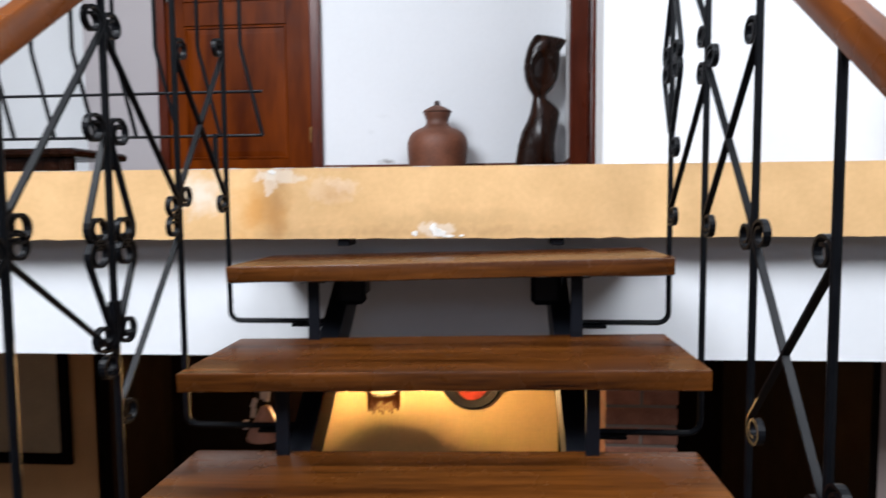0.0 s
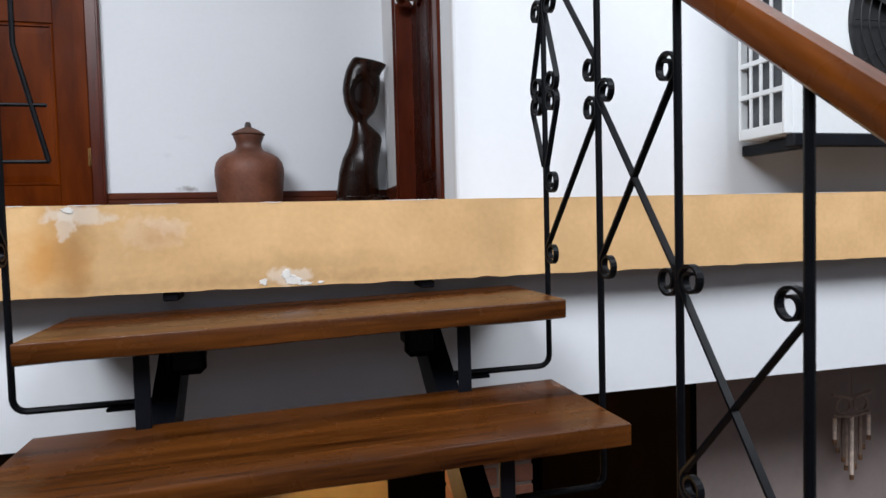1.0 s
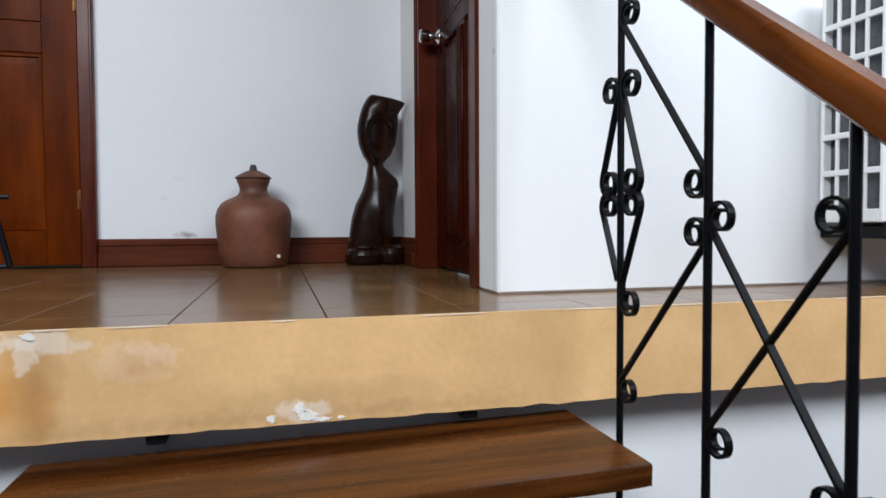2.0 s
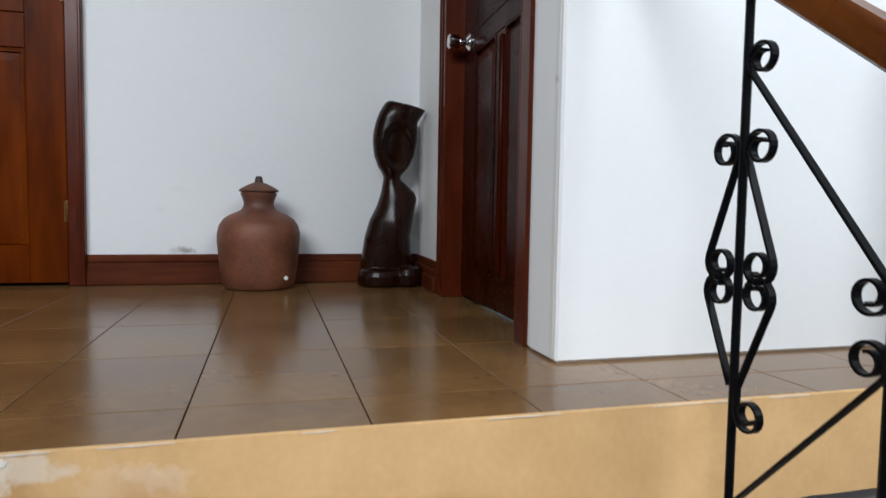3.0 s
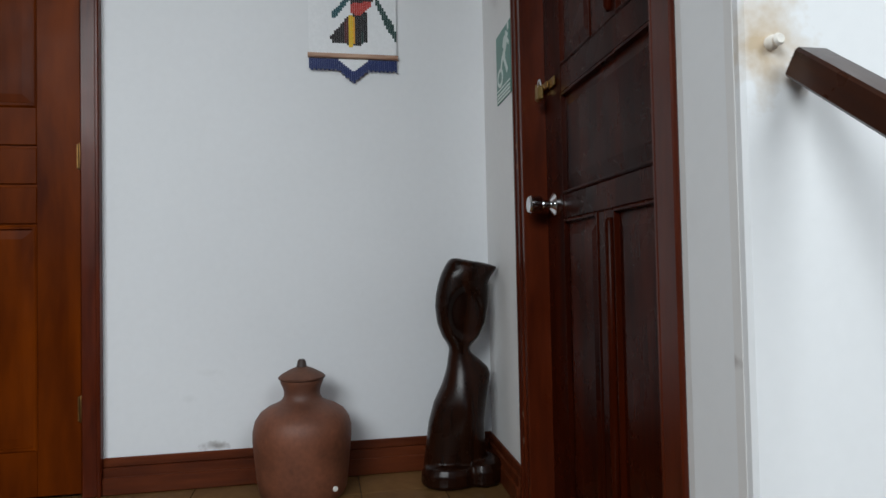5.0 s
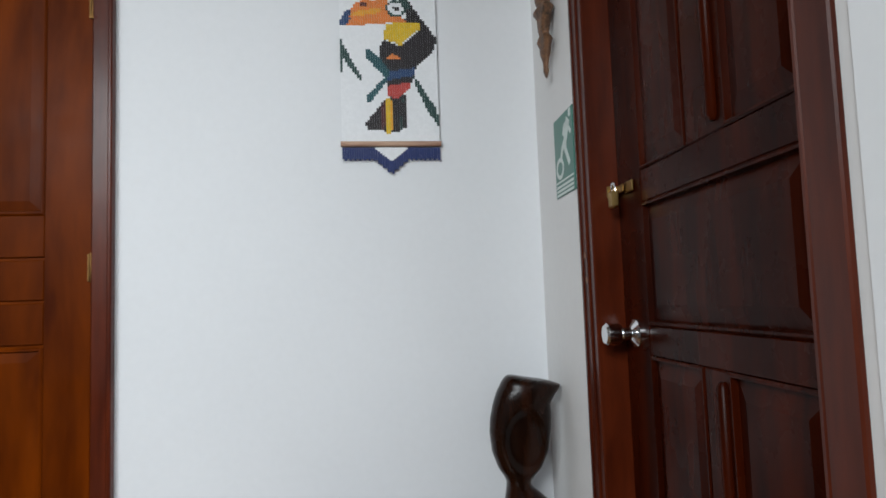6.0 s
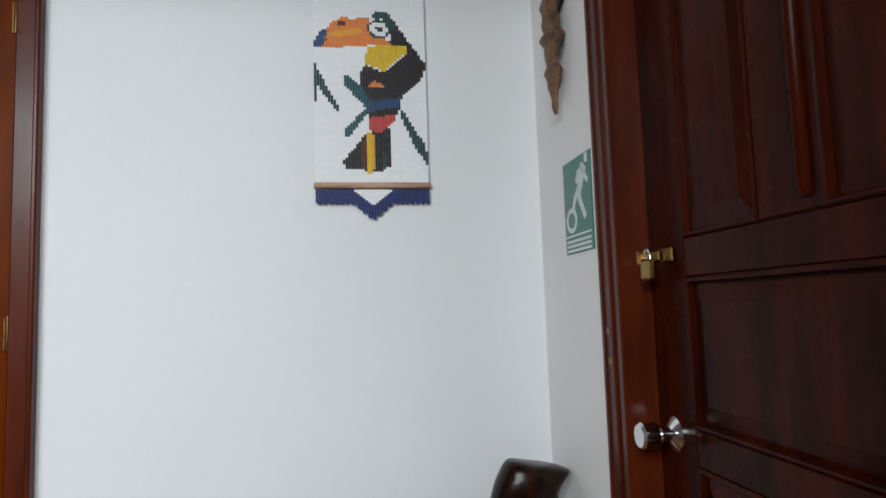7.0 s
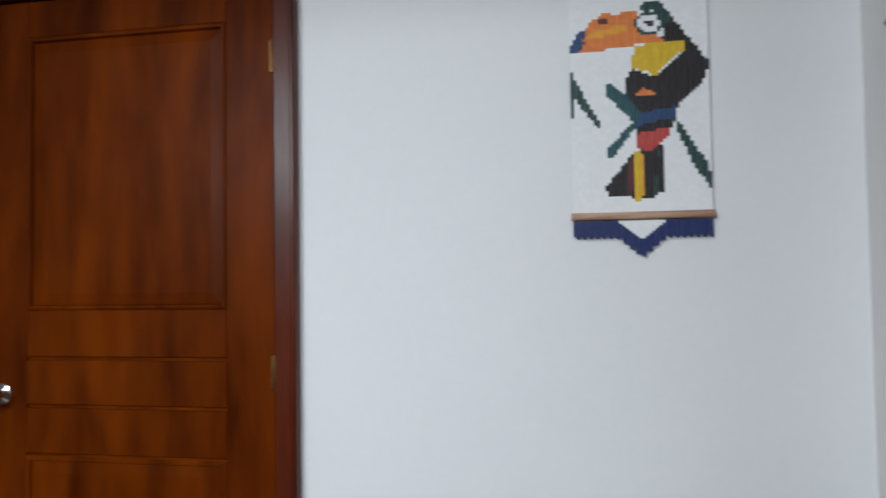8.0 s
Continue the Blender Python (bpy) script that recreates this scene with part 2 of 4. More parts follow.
structure("beam_under_landing", boxes((-4.2, 4.6, 0.10, 0.34, -0.548, SLAB)), PAINT, "white painted beam under the landing", "beam")
structure("ceiling_lower", boxes((-4.2, 4.6, 0.34, 4.2, SLAB - 0.05, SLAB)), CEIL, "plain ceiling of the room under the landing, near black to hold its gloom", "ceiling")
structure("wall_hall_back", boxes((-0.872, 0.75, BACK, BACK + 0.15, 0.0, 2.75)), PAINT, "white painted wall at the end of the landing hall", "wall")
# Greyer and pinker than the other landing walls.
structure("wall_left_of_door", boxes((-2.25, -1.785, BACK, BACK + 0.15, 0.0, 2.75)), material("greyish_pink_wall", (0.40, 0.365, 0.37), 0.75, vary=0.03, scale=2, bump=0.2), "greyish pink wall beside the reddish door", "wall")
structure("wall_over_door", boxes((-1.785, -0.872, BACK, BACK + 0.15, 2.27, 2.75)), PAINT, "white painted wall above the reddish door", "wall")
# Unseen backing, added to stop sky light in the gap under the door.
structure("wall_behind_left_door", boxes((-1.95, -0.7, BACK + 0.16, BACK + 0.22, 0.0, 2.5)), OUTER, "unseen backing wall that blocks sky light behind the reddish door", "wall")
structure("wall_landing_far", boxes((-4.2, -2.25, BACK + 0.45, BACK + 0.6, 0.0, 2.75)), PAINT, "white painted wall at the far side of the landing", "wall")
structure("wall_landing_return", boxes((-2.25, -2.1, BACK + 0.15, BACK + 0.6, 0.0, 2.75)), PAINT, "short white return wall", "wall")

# right wall of the hall, slightly out of square; u runs along it, v into the wall
ANG = math.atan2(0.066, 1.63)
HALL = Matrix.Translation((0.499, 0.318, 0)) @ Matrix.Rotation(-ANG, 4, "Z")


def hall(dims, bevel=0.0, bm=None):
    """Boxes in (u, v, z) along the hall's right wall; v < 0 stands proud into the hall."""
    bm = bm or bm_new()
    for u0, u1, v0, v1, z0, z1 in dims:
        box(bm, v0, v1, u0, u1, z0, z1, bevel, HALL)
    return bm


DU0, DU1, DH = 0.230, 1.085, 2.16
structure("wall_hall_right", hall([(0.012, DU0 - 0.0, 0.0, 0.15, 0, 2.75), (DU1, 1.66, 0.0, 0.16, 0, 2.75), (DU0, DU1, 0.0, 0.16, DH, 2.75)], 0.006), PAINT, "white painted side wall of the hall with a doorway", "wall")
structure("wall_behind_door", hall([(DU0 - 0.1, DU1 + 0.1, 0.45, 0.5, 0, 2.4)]), PAINT, "plain wall behind the closed door", "wall")
structure("wall_stair_upper", boxes((0.5005, 4.6, 0.318, 0.47, 0.0, TOP), bevel=0.006), PAINT, "bright white painted wall over the stairwell", "wall")
structure("wall_right", boxes((4.6, 4.75, -6.0, 4.2, FLOOR_LOW, TOP)), OUTER, "unseen grey side wall that limits bounced light in the stairwell", "wall")
structure("wall_left", boxes((-4.35, -4.2, -6.0, 4.2, FLOOR_LOW, TOP)), OUTER, "unseen grey side wall that limits bounced light in the stairwell", "wall")
# Unseen rear wall; its opening is assumed and sized to steer the fill.
structure("wall_rear", boxes((-4.2, 4.6, -6.15, -6.0, FLOOR_LOW, 1.15), (-4.2, 4.6, -6.15, -6.0, 2.25, TOP), (-4.2, -2.2, -6.15, -6.0, 1.15, 2.25), (2.2, 4.6, -6.15, -6.0, 1.15, 2.25)), OUTER, "unseen grey rear wall with an assumed window opening for fill light", "wall")
structure("ceiling_hall", boxes((-4.2, 0.75, 0.30, 2.7, 2.75, 2.9)), CEIL, "plain white ceiling of the landing hall", "ceiling")
# Last box: unseen lintel added to shade the upper hall wall.
structure("ceiling_stairwell", boxes((-4.2, 4.6, -6.0, -4.0, TOP, TOP + 0.12), (-4.2, 4.6, -1.8, 0.46, TOP, TOP + 0.12), (-4.2, -3.6, -4.0, -1.8, TOP, TOP + 0.12), (3.7, 4.6, -4.0, -1.8, TOP, TOP + 0.12), (-4.2, 0.486, 0.16, 0.295, 2.51, TOP)), CEIL, "unseen white stairwell ceiling with a large roof opening and an added light-blocking lintel", "ceiling")
structure("wall_lower_back", boxes((-4.2, 4.6, 4.05, 4.2, FLOOR_LOW, SLAB)), PAINT, "back wall of the lower room", "wall")

# skirting in the hall
bm = boxes((-0.82, 0.56, BACK - 0.016, BACK, 0.0, 0.092), (-0.82, 0.56, BACK - 0.024, BACK, 0.0, 0.06), (-0.82, 0.56, BACK - 0.011, BACK, 0.092, 0.125), bevel=0.004)
structure("baseboard_back", bm, SKIRT, "moulded dark red-brown wooden skirting board", "skirting")
structure("baseboard_right", hall([(1.18, 1.635, -0.016, 0, 0.0, 0.092), (1.18, 1.635, -0.024, 0, 0, 0.06), (1.18, 1.635, -0.011, 0, 0.092, 0.125)], 0.004), SKIRT, "moulded dark red-brown wooden skirting board", "skirting")

# ---- staircase ----
RUN, RISE, T1Y, T1Z, NT = 0.2505, 0.1865, -0.283, -0.2345, 14
LEAN = -0.0195  # the planks hang a little lower on the left
stairs = thing("staircase", "open staircase of varnished wooden treads on black steel stringers", "staircase")


def tread_bm(seed):
    """A plank 1 m wide with rounded arrises and a slightly wavy front edge."""
    bm = bm_new()
    n = 40
    sec = [(0.0, -0.004), (0.0015, -0.001), (0.005, 0.0), (0.329, 0.0), (0.335, -0.005), (0.335, -0.036), (0.330, -0.04), (0.008, -0.04), (0.002, -0.037)]
    rings = []
    for i in range(n + 1):
        x = -0.5 + i / n
        k = 0.005 * noise.noise((x * 3.5, seed, 0)) + 0.002 * noise.noise((x * 11, seed, 2)) + 0.0008 * noise.noise((x * 40, seed, 4))
        zz = 0.0012 * noise.noise((x * 5, seed, 7))
        rings.append([bm.verts.new((x, y + (k if y < 0.05 else 0), z + zz + (0.4 * k if z < -0.03 and y < 0.05 else 0))) for y, z in sec])
    for a, b in zip(rings, rings[1:]):
        for j in range(len(sec)):
            bm.faces.new((a[j], b[j], b[(j + 1) % len(sec)], a[(j + 1) % len(sec)]))
    bm.faces.new(rings[0]), bm.faces.new(rings[-1][::-1])
    return bm


SX = (-0.276, 0.352)
for i in range(NT):
    y, z = T1Y - RUN * i, T1Z - RISE * i
    t = part("tread", tread_bm(i * 3.7), TREAD, stairs, "varnished brown wooden plank" if i == 0 else "", True)
    t.location = (0.0455, y, z)
    t.rotation_euler = (0, LEAN, 0)
    t.scale = (1.027, 1, 1)
    for sx in SX:
        z = T1Z - RISE * i - LEAN * (sx - 0.0455)
        br = boxes((sx - 0.014, sx + 0.014, y + 0.055, y + 0.063, z - 0.20, z - 0.04), (sx - 0.03, sx + 0.03, y + 0.05, y + 0.23, z - 0.048, z - 0.04), bevel=0.0015)
        part("bracket", br, STEEL, stairs)
for sx in SX:
    bm = bm_new()
    s = 1 if sx > 0 else -1
    a, b = Vector((sx - s * 0.022, 0.0, -0.292)), Vector((sx - s * 0.022, T1Y - RUN * (NT - 1), T1Z - RISE * (NT - 1) - 0.24))
    sweep(bm, [a + Vector((0, 0.1, 0)), a + (b - a) * 0.5, b], 0.050, 0.09)
    part("stringer", bm, STEEL, stairs)
    part("gusset_plate", box(bm_new(), min(sx - s * 0.098, sx - s * 0.02), max(sx - s * 0.098, sx - s * 0.02), -0.075, -0.063, -0.365, -0.268, 0.012), STEEL, stairs)
    # bolted plate that hangs the stringer on the beam
    part("hanger_plate", box(bm_new(), min(sx - s * 0.09, sx - s * 0.01), max(sx - s * 0.09, sx - s * 0.01), -0.02, 0.03, -0.345, -0.275, 0.003), STEEL, stairs)
    part("hanger_block", box(bm_new(), sx - s * 0.02 - 0.017, sx - s * 0.02 + 0.017, 0.012, 0.1, -0.216, -0.1955, 0.003), STEEL, stairs)

# ---- railings ----
def curl(p, heading, turn, r, turns=1.45, n=28):
    """Points of an inward spiral that leaves p along heading (an angle in the y-z plane)."""
    pts, h, (y, z) = [], heading, p
    for i in range(n):
        k = i / n
        rr = r * (1 - 0.60 * k)
        dh = turn * 2 * math.pi * turns / n
        h += dh / 2
        step = rr * abs(dh)
        y, z = y + math.cos(h) * step, z + math.sin(h) * step
        h += dh / 2
        pts.append((y, z))
    return pts


def scroll(x, p, q, cp=0, cq=0, r=0.027, mid=()):
    """A flat iron strap from p to q in the plane of the railing, its ends rolled to either side (cp, cq: -1, 0, 1)."""
    line = [p, *mid, q]
    h0 = math.atan2(p[1] - line[1][1], p[0] - line[1][0])
    h1 = math.atan2(q[1] - line[-2][1], q[0] - line[-2][0])
    cp, cq = -cp, -cq
    pts = (curl(p, h0, cp, r)[::-1] if cp else []) + line + (curl(q, h1, cq, r) if cq else [])
    bm = bm_new()
    return sweep(bm, [(x, a, b) for a, b in pts], 0.012, 0.0045)


PY = [-0.128 - 0.2535 * i for i in range(8)]


SLOPE = 0.763


def rail_z(y):
    return 0.484 + SLOPE * (y + 0.373)


def lyre(x, y, z, rail):
    """The lyre of four straps round one baluster; z is its waist."""
    for s in (-1, 1):
        part("scroll", scroll(x, (y + s * 0.009, z + 0.185), (y + s * 0.067, z + 0.036), s, s, 0.029), IRON, rail)
        part("scroll", scroll(x, (y + s * 0.008, z - 0.165), (y + s * 0.067, z - 0.034), 0, -s, 0.029), IRON, rail)


def railing(label, x, inward, straps, lyres, posts, top):
    rail = thing("stair_railing", label, "railing", "stair railings")
    for i in range(posts):
        y = PY[i]
        zb = T1Z - RISE * i - 0.165
        stub = SX[1] if inward < 0 else SX[0]
        r = 0.025
        bend = [(x + inward * r * (1 - math.cos(a)), y, zb + r - r * math.sin(a)) for a in (0, 0.4, 0.8, 1.2, 1.5708)]
        bm = bm_new()
        tube(bm, [(x, y, rail_z(y) + 0.02), (x, y, zb + r + 0.002), *bend, (stub, y + 0.0, zb)], 0.0068, 8)
        part("baluster", bm, IRON, rail, smooth=True)
        part("strut_sleeve", boxes((min(stub, stub - inward * 0.085), max(stub, stub - inward * 0.085), y - 0.011, y + 0.011, zb - 0.014, zb - 0.006), bevel=0.002), IRON, rail)
    for p, q, cp, cq in straps:
        part("scroll", scroll(x, p, q, cp, cq), IRON, rail)
    for i, z in lyres:
        lyre(x, PY[i], z, rail)
    # handrail: moulded wood with rounded top, and a heavier end block at the wall
    bm = bm_new()
    c = math.cos(math.atan(SLOPE))
    l0, l1 = (PY[-1] - 0.2) / c, top / c
    sec = [(-0.015, 0.005), (0.015, 0.005), (0.021, 0.010), (0.0235, 0.024), (0.0215, 0.042), (0.014, 0.050), (-0.014, 0.050), (-0.0215, 0.042), (-0.0235, 0.024), (-0.021, 0.010)]
    rings = [[bm.verts.new((a, l, b)) for a, b in sec] for l in (l0, l0 * 0.5 + l1 * 0.5, l1)]
    for a, b in zip(rings, rings[1:]):
        for j in range(len(sec)):
            bm.faces.new((a[j], a[(j + 1) % 10], b[(j + 1) % 10], b[j]))
    bm.faces.new(rings[0]), bm.faces.new(rings[-1][::-1])
    hr = part("handrail", bm, RAILWOOD, rail, "varnished orange-brown wooden handrail", True)
    hr.location, hr.rotation_euler = (x, 0, rail_z(0)), (math.atan(SLOPE), 0, 0)
    if top < 0.13:
        return rail
    part("end_block", box(bm_new(), -0.031, 0.019, 0.128 / c, 0.128 / c + 0.236, 0.008, 0.049, 0.004), RAILSHADE, hr, "square wooden end block, its shade put into a darker colour")
    part("wall_bracket", lathe(bm_new(), [(0.010, 0), (0.010, 0.008), (0.007, 0.012), (0.009, 0.018), (0.006, 0.022)], (x - 0.043, 0.318, 1.062), 16, Matrix.Rotation(math.pi / 2, 4, "X")), CHIP, rail, "pale wall fixing", True)
    return rail


P = PY
right_straps = [
    ((P[0] - 0.008, 0.085), (P[0] - 0.007, 0.034), 0, 1),
    ((P[0] - 0.012, 0.540), (P[1] + 0.010, 0.258), -1, -1),
    ((P[1] + 0.010, 0.140), (P[0] - 0.010, -0.113), 1, 1),
    ((P[1] - 0.010, 0.165), (P[2] + 0.008, -0.140), -1, -1),
    ((P[2] + 0.008, 0.162), (P[1] - 0.010, -0.128), 1, 1),
    ((P[2] - 0.008, -0.172), (P[3] + 0.008, -0.50), -1, -1),
    ((P[3] + 0.008, -0.188), (P[2] - 0.008, -0.458), 1, 1),
    ((P[3] - 0.008, -0.50), (P[4] + 0.008, -0.80), -1, -1),
    ((P[4] + 0.008, -0.50), (P[3] - 0.008, -0.78), 1, 1),
]
railing("black wrought iron stair railing with scrolls and a wooden handrail", 0.588, -1, right_straps, [(0, 0.232)], 7, 0.14)
left_straps = [
    ((P[0] - 0.008, 0.27), (P[1] + 0.008, -0.06), -1, -1),
    ((P[1] + 0.008, 0.22), (P[0] - 0.008, -0.075), 1, 1),
    ((P[2] + 0.008, 0.20), (P[1] - 0.008, -0.08), 1, 1),
    ((P[2] - 0.008, 0.20), (P[3] + 0.008, -0.11), -1, -1),
    ((P[1] - 0.008, -0.165), (P[2] + 0.008, -0.46), -1, -1),
    ((P[2] + 0.008, -0.27), (P[2] + 0.009, -0.325), 0, -1),
    ((P[2] - 0.008, -0.27), (P[2] - 0.009, -0.330), 0, 1),
    ((P[3] + 0.008, -0.18), (P[2] - 0.008, -0.36), 1, 1),
    ((P[3] - 0.008, -0.18), (P[4] + 0.008, -0.48), -1, -1),
]
railing("black wrought iron stair railing with lyre scrolls and a wooden handrail", -0.525, 1, left_straps, [(2, -0.165)], 7, 0.10)

# ---- doors ----
def framed(bm, x0, x1, z0, z1, y, rim=0.014, proud=0.008, field=0.0, depth=0.006, slope=0.03):
    """A moulded frame round a panel in the x-z plane, standing proud of y towards -y, with a bevelled field."""
    a = [(x0, z0), (x1, z0), (x1, z1), (x0, z1)]
    c = lambda k: [(x0 + k, z0 + k), (x1 - k, z0 + k), (x1 - k, z1 - k), (x0 + k, z1 - k)]
    loops = [(a, y), (c(rim * 0.35), y - proud), (c(rim * 0.75), y - proud), (c(rim), y + depth), (c(rim + slope), y + depth - field)]
    vs = [[bm.verts.new((px, yy, pz)) for px, pz in pts] for pts, yy in loops]
    for p, q in zip(vs, vs[1:]):
        for i in range(4):
            bm.faces.new((p[i], p[(i + 1) % 4], q[(i + 1) % 4], q[i]))
    bm.faces.new(vs[-1])


LY = 1.936
door = thing("door", "closed reddish-brown panelled wooden door", "door")
LX0, LX1, LTOP = -1.73, -0.884, 2.22
bm = boxes((LX0, LX1, LY + 0.008, LY + 0.045, 0.012, LTOP))
part("core", bm, DOOR_L, door)
bm = bm_new()
for d in [(LX0, -1.627, 0.012, LTOP), (-1.022, LX1, 0.012, LTOP)]:
    box(bm, d[0], d[1], LY, LY + 0.010, d[2], d[3], 0.002)
part("stile", bm, DOOR_L, door)
bm = bm_new()
for z0, z1 in [(0.012, 0.165), (0.936, 1.062), (1.072, 1.195), (1.205, 1.335), (2.115, LTOP)]:
    box(bm, -1.627, -1.022, LY - 0.0005, LY + 0.010, z0, z1, 0.0025)
part("rail", bm, DOOR_L, door)
for z0, z1 in [(1.335, 2.115), (0.165, 0.93)]:
    bm = bm_new()
    framed(bm, -1.627, -1.022, z0, z1, LY, 0.016, 0.004, 0.003)
    part("panel", bm, DOOR_L, door)
for z in (0.30, 1.168, 2.01):
    h = bm_new()
    lathe(h, [(0.006, 0), (0.0065, 0.002), (0.0065, 0.088), (0.006, 0.09)], (-0.883, LY - 0.006, z - 0.045), 10)
    box(h, -0.896, -0.884, LY - 0.003, LY, z - 0.042, z + 0.042, 0.001)
    part("hinge", h, OLDBRASS, door, "brass hinge", True)
kn = bm_new()
lathe(kn, [(0.030, 0), (0.030, 0.006), (0.014, 0.012), (0.012, 0.03), (0.024, 0.04), (0.026, 0.055), (0.016, 0.064)], (-1.702, LY, 1.10), 20, Matrix.Rotation(math.pi / 2, 4, "X"))
part("door_knob", kn, CHROME, door, "chrome knob", True)
bm = boxes((-0.880, -0.820, LY - 0.018, BACK + 0.01, 0, 2.29), (-1.79, -1.734, LY - 0.018, BACK + 0.01, 0, 2.29), (-1.734, -0.880, LY - 0.018, BACK + 0.01, 2.225, 2.29), (-0.832, -0.818, LY - 0.024, BACK, 0, 2.3), bevel=0.004)
structure("trim_door_casing", bm, CASING, "dark red-brown wooden door casing", "door casing")

# right door, in (u, v, z)
rdoor = thing("door", "closed dark mahogany panelled door with knob and padlock", "door")
DV = 0.062


def to_hall(bm):
    bmesh.ops.transform(bm, matrix=HALL, verts=bm.verts[:])
    return bm


def framed_u(u0, u1, z0, z1, v, rim=0.010, proud=0.003, field=0.009, depth=0.0095, slope=0.036):
    bm = bm_new()
    framed(bm, u0, u1, z0, z1, 0.0, rim, proud, field, depth, slope)
    # x -> u, -y -> out of the wall
    bmesh.ops.transform(bm, matrix=HALL @ Matrix(((0, 1, 0, v), (1, 0, 0, 0), (0, 0, 1, 0), (0, 0, 0, 1))), verts=bm.verts[:])
    return bm


A, B, M = 0.244, 1.062, 0.62
part("core", hall([(A, B, DV + 0.010, DV + 0.045, 0.012, DH - 0.01)]), DOOR_R, rdoor)
for u0, u1 in ((A, 0.325), (0.915, B)):
    part("stile", hall([(u0, u1, DV, DV + 0.012, 0.012, DH - 0.01)], 0.003), DOOR_R, rdoor)
for z0, z1 in ((0.012, 0.115), (0.887, 0.956), (1.242, 1.318), (2.02, DH - 0.01)):
    part("rail", hall([(0.325, 0.915, DV, DV + 0.012, z0, z1)], 0.003), DOOR_R, rdoor)
for z0, z1, m0, m1, mb in ((0.115, 0.887, 0.578, 0.668, 0.600), (1.318, 2.02, 0.538, 0.684, 0.572)):
    ml = part("mullion", hall([(m0, m1, DV, DV + 0.012, z0, z1)], 0.003), DOOR_R, rdoor)
    part("bead", lathe(bm_new(), [(0.006, z0 + 0.02), (0.012, z0 + 0.03), (0.012, z1 - 0.03), (0.006, z1 - 0.02)], (0, 0, 0), 12, HALL @ Matrix.Translation((DV - 0.002, mb, 0))), DOOR_R, ml, "rounded bead", True)
    for u0, u1 in ((0.325, m0), (m1, 0.915)):
        part("panel", framed_u(u0, u1, z0, z1, DV), DOOR_R, rdoor)
part("panel", framed_u(0.325, 0.915, 0.956, 1.242, DV, 0.012), DOOR_R, rdoor)
# hollowed corner where the lower panel's head turns into the mullion
sp = bm_new()
edge = [(0.668, 0.887)] + [(0.668 + 0.055 - 0.055 * math.sin(a), 0.887 - 0.055 + 0.055 * math.cos(a)) for a in [math.pi / 2 * k / 8 for k in range(9)]]
face = [sp.verts.new(HALL @ Vector((DV - 0.0005, u, z))) for u, z in edge]
rear = [sp.verts.new(HALL @ Vector((DV + 0.012, u, z))) for u, z in edge]
sp.faces.new(face), sp.faces.new(rear[::-1])
for i in range(len(edge)):
    sp.faces.new((face[i], face[(i + 1) % len(edge)], rear[(i + 1) % len(edge)], rear[i]))
part("corner_piece", sp, DOOR_R, rdoor)
KM = HALL @ Matrix.Translation((DV, 0.987, 0.935)) @ Matrix.Rotation(-math.pi / 2, 4, "Y")
knob = part("door_knob", lathe(bm_new(), [(0.034, 0), (0.034, 0.006), (0.022, 0.014), (0.0145, 0.018), (0.0145, 0.036), (0.022, 0.042), (0.0265, 0.050), (0.0265, 0.076), (0.022, 0.081)], (0, 0, 0), 24, KM), CHROME, rdoor, "polished chrome knob", True)
hasp = part("hasp", hall([(0.95, 1.0, DV - 0.008, DV - 0.003, 1.276, 1.304), (0.99, 1.062, DV - 0.016, DV - 0.011, 1.280, 1.300), (1.056, 1.062, DV - 0.03, DV - 0.003, 1.274, 1.306)], 0.002), BRASS, rdoor, "worn brass hasp")
part("padlock", hall([(0.978, 1.014, DV - 0.046, DV - 0.028, 1.240, 1.284)], 0.005), BRASS, hasp, "small brass padlock")
sh = bm_new()
tube(sh, [HALL @ Vector((DV - 0.036, 0.996 - 0.012 * math.cos(a), 1.282 + 0.022 * math.sin(a))) for a in [math.pi * k / 8 for k in range(9)]], 0.003, 8)
part("shackle", sh, CHROME, hasp, "steel shackle", True)
casing = hall([(DU1 - 0.001, DU1 + 0.078, -0.009, 0.0, 0, DH + 0.09), (DU0 - 0.062, DU0 + 0.001, -0.012, 0.0, 0, DH + 0.09), (DU0 - 0.062, DU1 + 0.082, -0.0115, 0.0, DH, DH + 0.09),
               (DU1 - 0.024, DU1 - 0.0005, -0.012, 0.12, 0, DH), (DU0 + 0.0005, DU0 + 0.012, -0.012, 0.12, 0, DH), (DU1 + 0.064, DU1 + 0.080, -0.0135, 0.0, 0, DH + 0.1), (DU1 + 0.012, DU1 + 0.020, -0.016, 0.0, 0, DH)], 0.003)
structure("trim_door_casing_right", casing, CASING, "dark mahogany door casing, scuffed", "door casing")

# ---- clay jar ----
jar = thing("clay_jar", "brown earthenware jar with a lid standing on tiles", "jar")
JX, JY = -0.142, 1.785
prof = [(0.125, 0.002), (0.136, 0.004), (0.146, 0.025), (0.153, 0.07), (0.159, 0.13), (0.164, 0.19), (0.164, 0.225), (0.157, 0.255), (0.140, 0.280), (0.115, 0.297), (0.088, 0.308), (0.070, 0.318), (0.061, 0.332), (0.060, 0.350), (0.066, 0.368), (0.071, 0.378), (0.072, 0.388), (0.060, 0.389)]
bm = lathe(bm_new(), prof, (0, 0, 0), 48)
for v in bm.verts:
    k = 1 + 0.010 * noise.noise(v.co * 6) + 0.004 * noise.noise(v.co * 30)
    v.co.x *= k
    v.co.y *= k
body = part("body", bm, CLAY, jar, "", True)
